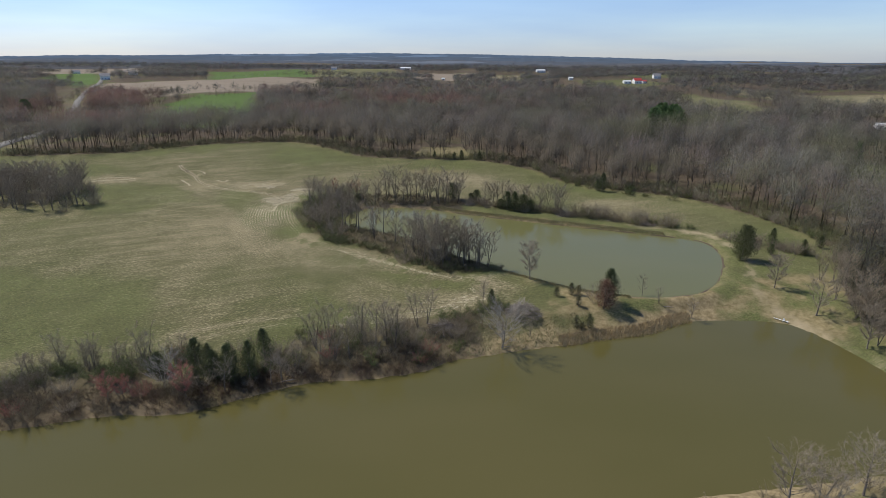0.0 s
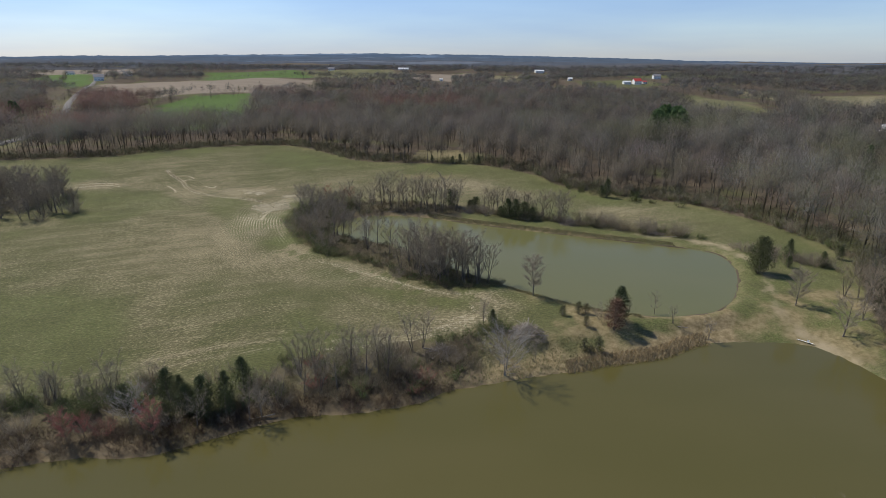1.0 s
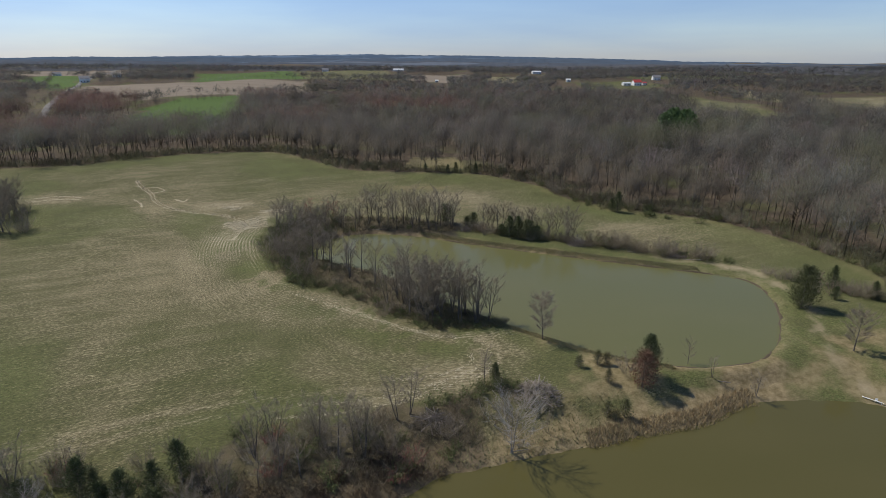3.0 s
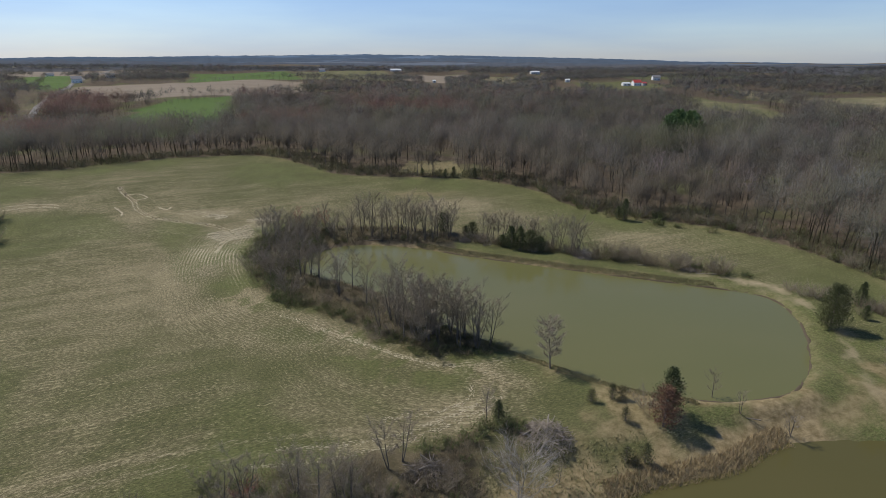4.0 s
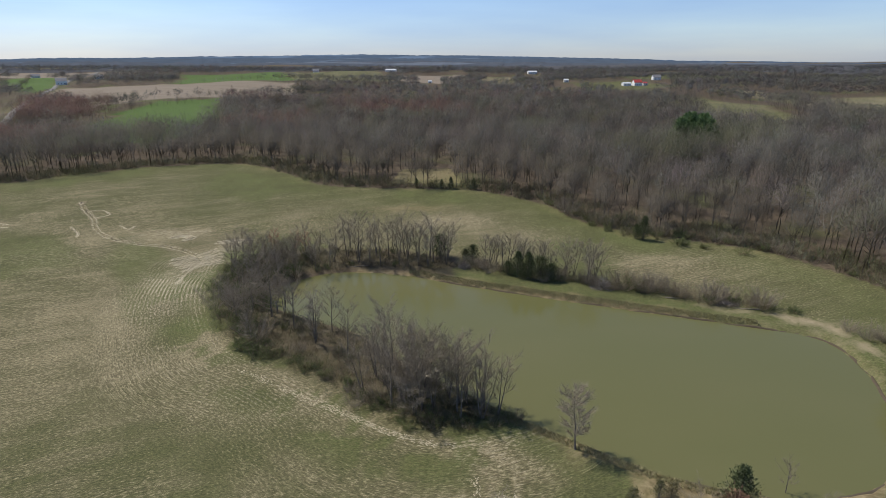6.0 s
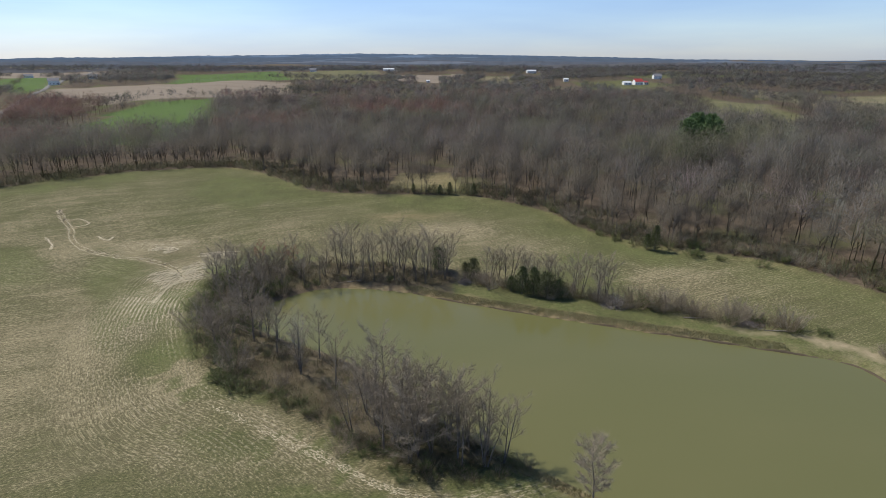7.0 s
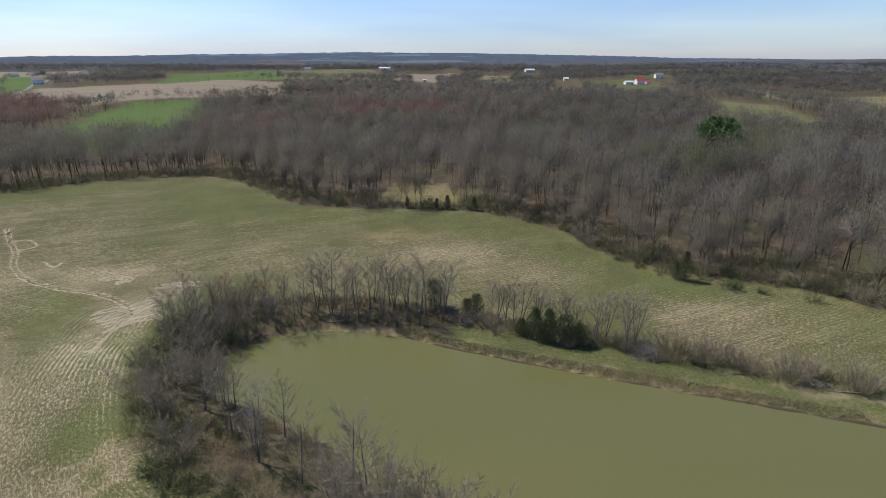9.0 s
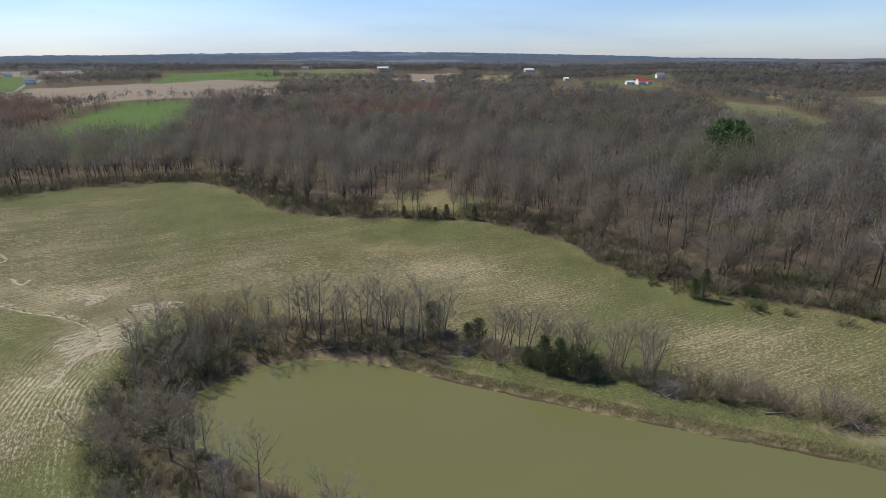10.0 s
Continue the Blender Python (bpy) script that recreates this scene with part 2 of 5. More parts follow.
# ---------------------------------------------------------------- plan of the land
def spline(points, closed=True, steps=6):
    """Smooth line through a few plan points."""
    p = np.array(points, float)
    n = len(p)
    out = []
    for i in range(n if closed else n - 1):
        if closed:
            a, b, c, d = p[i - 1], p[i], p[(i + 1) % n], p[(i + 2) % n]
        else:
            a, b, c, d = p[max(i - 1, 0)], p[i], p[i + 1], p[min(i + 2, n - 1)]
        for k in range(steps):
            u = k / steps
            out.append(0.5 * (2 * b + (c - a) * u + (2 * a - 5 * b + 4 * c - d) * u * u + (3 * b - a - 3 * c + d) * u ** 3))
    if not closed:
        out.append(p[-1])
    return np.array(out)


def line_dist(x, y, line, closed=True):
    """Distance in plan from points to a line."""
    x, y = np.asarray(x, float), np.asarray(y, float)
    best = np.full(x.shape, 1e18)
    n = len(line)
    for i in range(n if closed else n - 1):
        ax, ay = line[i]
        bx, by = line[(i + 1) % n]
        dx, dy = bx - ax, by - ay
        u = np.clip(((x - ax) * dx + (y - ay) * dy) / (dx * dx + dy * dy + 1e-9), 0, 1)
        best = np.minimum(best, (x - ax - u * dx) ** 2 + (y - ay - u * dy) ** 2)
    return np.sqrt(best)


def inside(x, y, line):
    x, y = np.asarray(x, float), np.asarray(y, float)
    res = np.zeros(x.shape, bool)
    n = len(line)
    for i in range(n):
        ax, ay = line[i]
        bx, by = line[(i + 1) % n]
        if ay == by:
            continue
        res ^= ((ay > y) != (by > y)) & (x < (bx - ax) * (y - ay) / (by - ay) + ax)
    return res


def signed(x, y, line):
    """Distance outside a closed line, negative within."""
    d = line_dist(x, y, line)
    return np.where(inside(x, y, line), -d, d)


def smooth(a, b, v):
    u = np.clip((np.asarray(v, float) - a) / (b - a), 0, 1)
    return u * u * (3 - 2 * u)


UPPER_WATER, LOWER_WATER = 1.1, -1.2
UPPER = spline([(-34, 170), (-30, 176.5), (-23, 181.5), (-14, 182), (-2.2, 179), (5.6, 175), (18.5, 169.4), (31.5, 164.1), (43.4, 159.5),
                (54.9, 155.2), (64.4, 151.5), (70.3, 148.8), (73.2, 144.4), (72, 135), (67.5, 125), (62.6, 117.4), (57, 112), (50.5, 109.7),
                (43.7, 109), (37.8, 110.4), (31, 112.8), (25, 116.7), (19.5, 120.8), (14, 125), (7, 131), (-3, 140), (-11, 150), (-22, 157), (-31, 163)])
LOWER = spline([(-95, 60), (-63, 66.4), (-50, 69.9), (-40.7, 70.2), (-34, 73), (-28, 76.2), (-21, 79.3), (-13.4, 80), (-8, 81.3), (-2, 83.2),
                (1.2, 86), (7, 87.7), (15, 90.2), (24, 92.4), (31, 94.7), (40.4, 97), (50, 102), (62, 102.8), (69.6, 101.6), (72.8, 97.2),
                (75, 90.5), (76.2, 82.7), (76, 71), (70, 62), (57, 58.3), (39, 55.5), (29, 54), (8, 50), (-30, 43), (-70, 38), (-105, 44)])
# field edge of the big wood, from the west round to the east bank
WOOD_EDGE = spline([(-900, 200), (-330, 236), (-205, 256), (-163, 265), (-143, 279), (-120, 298), (-98, 307), (-81, 305), (-60, 286), (-41, 262),
                    (-22, 257), (-5, 254.6), (17, 251), (38, 235), (43.5, 221), (52, 210), (61, 203.5), (74, 198), (89, 189), (101, 164),
                    (103, 140), (94, 122), (86, 108), (83, 95), (85, 80), (92, 60), (102, 20), (120, -80), (160, -420)], closed=False)
WOOD = np.vstack([WOOD_EDGE, [(5200, -420), (5200, 5200), (-5200, 5200), (-5200, 200)]])


def lumps(x, y, size, seed, octaves=3):
    """Soft irregular relief made of turned waves, about -1 to 1."""
    rs = np.random.RandomState(seed)
    out = np.zeros(np.shape(x))
    amp, total = 1.0, 0.0
    for o in range(octaves):
        for k in range(5):
            ang = rs.uniform(0, 6.283)
            ph = rs.uniform(0, 6.283)
            f = 6.283 / (size * rs.uniform(0.7, 1.4))
            out = out + amp * np.sin((x * math.cos(ang) + y * math.sin(ang)) * f + ph)
        total += amp * 1.9
        amp *= 0.5
        size *= 0.47
    return out / total


GULLY = spline([(-114, 238), (-107, 229), (-100.4, 221.3), (-96, 214), (-91, 208.5), (-85.6, 204.2), (-75.6, 199.6), (-67, 196.9), (-58.6, 191.9), (-55, 187)], False)
RISE_Y = [-5000, -600, 0, 84, 105, 135, 185, 220, 260, 300, 390, 470, 620, 830, 1200, 2000, 3500, 5200]
RISE_Z = [-4, -2, -0.6, 0.0, 1.6, 1.9, 2.4, 3.6, 5.1, 5.0, 2.5, 3.0, 9.0, 14, 17, 16, 12, 9]


def height(x, y):
    x, y = np.asarray(x, float), np.asarray(y, float)
    dist = np.hypot(x, y)
    z = np.interp(y, RISE_Y, RISE_Z)
    far = smooth(280, 900, dist)
    z = z + lumps(x, y, 420, 5) * 4.0 * far + lumps(x, y, 1500, 9) * 4.0 * smooth(900, 2500, dist)
    z = z + lumps(x, y, 60, 3) * 0.25 * (1 - far) + lumps(x, y, 9, 4) * 0.07 * (1 - smooth(200, 400, dist))
    near = (x < -50) & (x > -112) & (y > 178) & (y < 240)
    z[near] -= 0.45 * np.exp(-(line_dist(x[near], y[near], GULLY, False) / 0.8) ** 2)
    for line, water, reach in ((LOWER, LOWER_WATER, 11.0), (UPPER, UPPER_WATER, 5.0)):
        d = np.full(x.shape, 99.0)
        near = (np.abs(x) < 150) & (y > 0) & (y < 230)
        d[near] = signed(x[near], y[near], line)
        ragged = d + lumps(x, y, 3.5, 8) * 0.16
        bank = water + np.where(ragged > 0, 0.55 * smooth(0, 1.3, ragged) - 0.05 + 0.06 * ragged, 0.3 * ragged - 0.05)
        bank = np.maximum(bank, water - 1.6)
        z = np.where(d < reach, bank * (1 - smooth(1.2, reach, d)) + z * smooth(1.2, reach, d), z)
    return z

# ---------------------------------------------------------------- mesh helpers
def dome_normals(v):
    """Soft rounded shading for a spray-built crown."""
    n = (v - np.array((0, 0, 0.5 * v[:, 2].max()))) / np.array((1.0, 1.0, 1.3))
    n = n / (np.linalg.norm(n, axis=1)[:, None] + 1e-6) + np.array((0, 0, 0.55))
    return n / np.linalg.norm(n, axis=1)[:, None]


def tri_mesh(name, v, f, material, tone=None, normals=None):
    """A mesh from arrays of corners and triangles."""
    me = bpy.data.meshes.new(name)
    v, f = np.asarray(v, np.float32), np.asarray(f, np.int32)
    me.vertices.add(len(v))
    me.vertices.foreach_set("co", v.ravel())
    me.loops.add(f.size)
    me.loops.foreach_set("vertex_index", f.ravel())
    me.polygons.add(len(f))
    me.polygons.foreach_set("loop_start", np.arange(0, f.size, f.shape[1], dtype=np.int32))
    me.update(calc_edges=True)
    me.materials.append(material)
    if normals is not None:
        me.attributes.new("custom_normal", "FLOAT_VECTOR", "POINT").data.foreach_set("vector", normals.astype(np.float32).ravel())
    if tone is not None:
        a = me.attributes.new("tone", "FLOAT_COLOR", "POINT")
        a.data.foreach_set("color", np.hstack([tone, np.ones((len(tone), 1))]).astype(np.float32).ravel())
    return me


def part(name, bm, material, parent, label=""):
    """A bmesh, mesh or (corners, triangles) as one object under a thing or part."""
    if isinstance(bm, tuple):
        me = tri_mesh(name, bm[0], bm[1], material)
    elif isinstance(bm, bpy.types.Mesh):
        me = bm
    else:
        me = bpy.data.meshes.new(name)
        bm.to_mesh(me)
        bm.free()
        me.materials.append(material)
    ob = new(name, me)
    ob.parent = parent
    return tagged(ob, label)


class Geo:
    """Gathers tubes and blades as plain triangles."""

    def __init__(self):
        self.v, self.f, self.n = [], [], 0

    def push(self, v, f):
        self.v.append(np.asarray(v, float))
        self.f.append(np.asarray(f, int) + self.n)
        self.n += len(v)

    def tube(self, path, radii, sides):
        path = [np.asarray(p, float) for p in path]
        rings = []
        for i, p in enumerate(path):
            t = path[min(i + 1, len(path) - 1)] - path[max(i - 1, 0)]
            t = t / (np.linalg.norm(t) + 1e-9)
            ref = np.array((1.0, 0, 0)) if abs(t[0]) < 0.8 else np.array((0, 1.0, 0))
            a = np.cross(t, ref)
            a /= np.linalg.norm(a)
            b = np.cross(t, a)
            ang = np.arange(sides) * 2 * math.pi / sides
            rings.append(p + radii[i] * (np.cos(ang)[:, None] * a + np.sin(ang)[:, None] * b))
        f = []
        for i in range(len(path) - 1):
            for k in range(sides):
                q, r = i * sides + k, i * sides + (k + 1) % sides
                f += [(q, r, r + sides), (q, r + sides, q + sides)]
        self.push(np.vstack(rings), f)

    def blade(self, a, b, width, rs):
        a, b = np.asarray(a, float), np.asarray(b, float)
        side = np.cross(b - a, rs.normal(size=3))
        side *= width / 2 / (np.linalg.norm(side) + 1e-9)
        self.push([a - side, a + side, b], [(0, 1, 2)])

    def spray(self, a, d, length, width, facing):
        """A twig spray from a along d, its flat side turned towards facing."""
        side = np.cross(d, facing)
        side *= width / 2 / (np.linalg.norm(side) + 1e-9)
        self.push([a - side, a + side, a + d * length], [(0, 1, 2)])

    def get(self):
        return np.vstack(self.v), np.vstack(self.f)


def heading(az, el):
    return np.array((math.cos(az) * math.cos(el), math.sin(az) * math.cos(el), math.sin(el)))


def ground_z(x, y):
    return float(height(np.array([x]), np.array([y]))[0])


# ---------------------------------------------------------------- land sheet
def axis(fine_a, fine_b, step, lo, hi, grow=1.09):
    out = list(np.arange(fine_a, fine_b, step))
    s, p = step, fine_b
    while p < hi:
        out.append(p)
        s = min(s * grow, 14 if p < 1350 else 90)
        p += s
    out.append(hi)
    s, p = step, fine_a
    while p > lo:
        s = min(s * grow, 14 if p > -950 else 90)
        p -= s
        out.insert(0, max(p, lo))
    return np.array(out)


WEST_OUTER = spline([(-49, 184), (-48, 174), (-45, 165), (-39.5, 153.5), (-33, 144), (-24.5, 138.5), (-17.8, 133.8), (-9.5, 127), (-4, 123.2), (1.7, 121), (9, 121.8), (15, 124)], False)
TRACK = spline([(80, 72), (77.5, 84), (74.5, 93), (71, 103), (69, 110), (71, 118), (76, 128), (77.5, 137), (77, 148), (70, 155), (56, 160)], False)
WHEEL_MARKS = spline([(-62, 84.5), (-40, 94.5), (-20, 99.5), (-6, 101), (4, 104), (9, 109), (10, 114), (6, 118)], False)
GREEN_FIELD = [(-208, 648), (-262, 622), (-264, 546), (-246, 455), (-212, 385), (-170, 392), (-148, 415), (-160, 480), (-178, 560), (-195, 600)]
TAN_FIELD = [(-450, 770), (-335, 800), (-245, 838), (-180, 835), (-150, 690), (-205, 658), (-264, 630), (-300, 585), (-400, 640)]
STRIP_FIELD = [(-330, 800), (-475, 1170), (-325, 1330), (-215, 1000), (-190, 855)]
FAR_FIELDS = [([(-205, 870), (-225, 1010), (-310, 1330), (-100, 1215), (-60, 1000), (-120, 850)], "meadow"), ([(-50, 960), (-60, 1100), (65, 1175), (75, 1090), (20, 930)], "plough"),
              ([(78, 830), (85, 1137), (158, 1115), (112, 860)], "straw"), ([(-430, 660), (-500, 770), (-620, 880), (-690, 1085), (-580, 985), (-470, 800), (-445, 690)], "green"),
              ([(-700, 1000), (-1000, 1250), (-620, 1350), (-600, 1100)], "plough"),
              ([(-1500, 1500), (-1600, 1800), (-900, 1850), (-850, 1600)], "straw"), ([(222, 570), (250, 690), (292, 662), (298, 555), (275, 450), (222, 420), (208, 465)], "meadow"),
              ([(330, 480), (345, 640), (357, 745), (402, 712), (518, 700), (820, 720), (820, 560), (480, 470)], "straw"), ([(190, 720), (195, 830), (280, 875), (340, 820), (240, 720)], "grass"),
              ([(350, 1000), (300, 1150), (900, 1250), (900, 1050)], "grass"), ([(165, 205), (172, 245), (205, 250), (200, 210)], "grass"), ([(-14, 262), (-11, 292), (9, 293), (14, 262)], "bank")]
HOUSES = [(272, 815), (258, 812), (202, 1215), (186, 849), (-92, 1400), (-262, 1390), (-475, 812), (-583, 1088), (306, 392), (-1, 940), (-420, 640), (-640, 1010), (60, 1420), (330, 900)]
ROAD = spline([(-190, 190), (-222, 270), (-250, 350), (-290, 440), (-362, 568), (-436, 715), (-467, 785), (-531, 912), (-628, 1121), (-700, 1300), (-800, 1600)], False)


def wooded(x, y, yards=True):
    """True where the big wood stands."""
    x, y = np.asarray(x, float), np.asarray(y, float)
    w = inside(x, y, WOOD)
    for poly in [GREEN_FIELD, TAN_FIELD, STRIP_FIELD] + [p for p, _ in FAR_FIELDS]:
        w &= ~inside(x, y, poly)
    w &= line_dist(x, y, ROAD, False) > 9
    for hx, hy in HOUSES if yards else ():
        w &= line_dist(x, y, np.array([(hx * 0.8, hy * 0.8), (hx * 1.01, hy * 1.01)]), False) > (16 if hy > 700 else 11)
    return w


def build_ground():
    xs, ys = axis(-125, 120, 1.1, -4900, 4900), axis(44, 312, 1.1, -700, 4950)
    gx, gy = np.meshgrid(xs, ys)
    x, y = gx.ravel(), gy.ravel()
    z = height(x, y)
    nx, ny = len(xs), len(ys)
    i = (np.arange(ny - 1)[:, None] * nx + np.arange(nx - 1)[None, :]).ravel()
    me = tri_mesh("ground", np.stack([x, y, z], 1), np.stack([i, i + 1, i + nx + 1, i + nx], 1), M_GROUND)
    me.polygons.foreach_set("use_smooth", np.ones(len(me.polygons), bool))
    near = (np.abs(x) < 260) & (y > 0) & (y < 420)
    rag = lumps(x, y, 7, 21) * 1.5
    cover, more = np.zeros((len(x), 4)), np.zeros((len(x), 4))

    def near_dist(line, closed):
        d = np.full(len(x), 500.0)
        d[near] = line_dist(x[near], y[near], line, closed)
        return d

    up, low = np.full(len(x), 500.0), np.full(len(x), 500.0)
    up[near], low[near] = signed(x[near], y[near], UPPER), signed(x[near], y[near], LOWER)
    d_west, d_edge = near_dist(WEST_OUTER, False), near_dist(WOOD_EDGE, False)
    west_in = np.zeros(len(x), bool)
    west_poly = np.vstack([WEST_OUTER, [(14, 126), (7, 131), (-3, 140), (-11, 150), (-22, 157), (-31, 163), (-34, 170), (-30, 176.5), (-23, 181.5), (-14, 183),
                                        (-2, 180), (6, 177), (8, 188), (-8, 194), (-28, 195), (-42, 192)]])
    west_in[near] = inside(x[near], y[near], west_poly)
    hedge = (low > 0) & (low < np.interp(x, [-95, -50, -40, -30, -22, 8], [11, 11.5, 9, 9.5, 14, 14]) + lumps(x, y, 20, 31) * 1.5) & (x < 8) & (y > 50)
    cover[:, 0] = np.clip(wooded(x, y, False) * 1.0 + west_in * 0.75 * smooth(0.5, 5.0, d_west) + hedge * 0.7, 0, 1)
    grass_dam = smooth(14, 24, x) * smooth(125, 118, y) * smooth(90, 96, y) * (x < 100)
    east = smooth(62, 70, x) * (x < 110) * (y < 200) * (y > 30)
    lush = 0.35 * smooth(26, 6, d_edge) + 0.25 * grass_dam + 0.28 * east + 0.8 * smooth(9, 3, up) * (x > 0) + smooth(0.1, 0.7, lumps(x, y, 70, 41)) * 0.6
    lush += 0.7 * smooth(14, 4, d_west) * (lumps(x, y, 14, 5) > 0.1)
    cover[:, 1] = np.clip(lush, 0, 0.95)
    straw = np.zeros(len(x))
    for cx, cy, rx, ry, s in ((-57, 188, 7, 6, 1.15), (-50.5, 195, 3.5, 3, 0.8), (-58, 175, 6, 7, 0.55), (-60, 163, 12, 20, 0.45), (8, 217, 15, 6, 0.55), (-51, 200, 5, 3, 0.6), (-131, 213, 12, 6, 0.8), (-78, 204, 18, 6, 0.4), (-52, 166, 7, 16, 0.55), (-40, 140, 12, 8, 0.45), (26, 205, 14, 8, 0.4),
                              (60, 186, 24, 8, 0.45), (6, 106, 7, 3, 0.5), (-68, 208, 9, 4, 0.7), (-92, 190, 18, 8, 0.3), (-20, 128, 16, 5, 0.5), (12, 117, 7, 4, 0.5)):
        straw += s * np.exp(-(((x - cx + rag) / rx) ** 2 + ((y - cy + rag) / ry) ** 2))
    straw += 0.5 * smooth(1.2, 0.3, near_dist(GULLY, False) + rag * 0.4)
    straw += 0.4 * smooth(1.0, 0.3, np.abs(near_dist(WHEEL_MARKS, False) - 1.4) + rag * 0.2)
    for off in (5.5, 9.0, 13.0):
        straw += 0.35 * smooth(0.9, 0.2, np.abs(near_dist(GULLY, False) - off) + np.abs(rag) * 0.4) * (lumps(x, y, 25, 17) > 0.1)
    straw += 0.25 * smooth(2.4, 0.6, np.abs(d_west - 2.0) + rag * 0.5) * ~west_in
    cover[:, 2] = straw
    shore_east = smooth(3.5, 0.6, np.abs(up - 1.2)) * smooth(52, 66, x) + smooth(3.0, 0.6, np.abs(low - 1.4)) * smooth(66, 72, x)
    track = near_dist(TRACK, False) + rag * 0.5
    cover[:, 3] = (0.65 * smooth(2.0, 0.3, track) + 0.14 * shore_east + 0.6 * np.exp(-(((x - 75) / 6) ** 2 + ((y - 150) / 4) ** 2))) * (0.7 + 0.6 * lumps(x, y, 11, 91))
    bank = smooth(3.2, 0.8, up + rag * 0.4) * (1 - 0.75 * smooth(46, 60, x)) + smooth(6.5, 2, low + rag) * smooth(66, 50, x) + 0.25 * smooth(5, 2, d_edge + rag) + 0.8 * grass_dam * smooth(-0.5, 0.5, lumps(x, y, 16, 77))
    bank += 0.6 * np.exp(-(((x + 5 + rag * 2) / 13) ** 2 + ((y - 231 + rag) / 4) ** 2))
    more[:, 0] = bank
    for poly, what in FAR_FIELDS + [(GREEN_FIELD, "green"), (TAN_FIELD, "plough"), (STRIP_FIELD, "green")]:
        w = inside(x, y, poly)
        if what == "plough":
            more[w, 1] = 1
        elif what == "straw":
            cover[w, 2] = 0.55
        elif what == "meadow":
            cover[w, 1], cover[w, 2] = 0.5, 0.35
        elif what == "bank":
            more[w, 0] = 0.5
        else:
            cover[w, 1] = 1.4 if what == "green" else 0.6
    more[:, 2] = d_west / 100
    more[:, 3] = smooth(26, 16, d_west) * ~west_in
    run = np.zeros(len(x))
    seg = np.diff(WEST_OUTER, axis=0)
    length = np.hypot(seg[:, 0], seg[:, 1])
    start = np.concatenate([[0], np.cumsum(length)])
    ids = np.where(d_west < 40)[0]
    best = np.full(len(ids), 1e9)
    for i in range(len(seg)):
        u = np.clip(((x[ids] - WEST_OUTER[i, 0]) * seg[i, 0] + (y[ids] - WEST_OUTER[i, 1]) * seg[i, 1]) / length[i] ** 2, 0, 1)
        d = np.hypot(x[ids] - WEST_OUTER[i, 0] - u * seg[i, 0], y[ids] - WEST_OUTER[i, 1] - u * seg[i, 1])
        nearer = d < best
        best[nearer] = d[nearer]
        run[ids[nearer]] = (start[i] + u * length[i])[nearer]
    me.attributes.new("run", "FLOAT", "POINT").data.foreach_set("value", (run / 100).astype(np.float32))
    for name, data in (("cover", cover), ("cover_more", more)):
        a = me.attributes.new(name, "FLOAT_COLOR", "POINT")
        a.data.foreach_set("color", np.clip(data, 0, 1.5).astype(np.float32).ravel())
    tagged(new("ground", me), "rolling farmland of drilled green field, straw stubble, grass banks and leaf litter", "ground", kind="structure")


def build_water(name, line, level, material, label):
    n = np.roll(line, -1, 0) - np.roll(line, 1, 0)
    n = np.stack([n[:, 1], -n[:, 0]], 1) / np.linalg.norm(n, axis=1)[:, None]
    area = np.sum(line[:, 0] * np.roll(line[:, 1], -1) - np.roll(line[:, 0], -1) * line[:, 1])
    out = line + n * (1.5 if area > 0 else -1.5)
    bm = bmesh.new()
    bm.faces.new([bm.verts.new((p[0], p[1], level)) for p in out])
    bmesh.ops.triangulate(bm, faces=bm.faces[:])
    bmesh.ops.recalc_face_normals(bm, faces=bm.faces[:])
    if bm.faces[0].normal.z < 0:
        bmesh.ops.reverse_faces(bm, faces=bm.faces[:])
    me = bpy.data.meshes.new(name)
    bm.to_mesh(me)
    bm.free()
    me.materials.append(material)
    tagged(new(name, me), label, "pond water", kind="structure")


build_ground()
build_water("water_lower", LOWER, LOWER_WATER, M_LOWER, "still muddy olive-brown water of the lower farm pond")
build_water("water_upper", UPPER, UPPER_WATER, M_UPPER, "still murky green water of the upper farm pond")


def build_bank_edge():
    """The low eroded lip of bare soil along the upper pond's north and east shore, its dark colour painting in the
    bank's shadow.
    """
    line = np.roll(UPPER, -24, 0)[:96]
    n = np.gradient(line, axis=0)
    n = np.stack([-n[:, 1], n[:, 0]], 1) / np.linalg.norm(n, axis=1)[:, None]
    n *= np.sign(signed(*(line + n * 0.3).T, UPPER))[:, None]
    wob = lumps(line[:, 0], line[:, 1], 5, 66)[:, None]
    tall = 0.13 + 0.2 * lumps(line[:, 0], line[:, 1], 7, 67)[:, None]
    cols = [np.hstack([line + n * (off + 0.18 * wob), UPPER_WATER + up * tall]) for off, up in ((-0.1, -0.4 + 0 * tall), (0.1, 0.75 + 0 * tall), (0.3, 1.0 + 0 * tall), (0.9, 0.1 + 0 * tall))]
    v = np.stack(cols, 1).reshape(-1, 3)
    f = [(4 * i + k, 4 * i + k + 1, 4 * i + k + 5, 4 * i + k + 4) for i in range(len(line) - 1) for k in range(3)]
    tagged(new("bank_edge", tri_mesh("bank_edge", v, f, M_SOIL)), "low eroded soil lip along the upper pond's shore, darkened as bank shadow", "bank", kind="structure")


build_bank_edge()


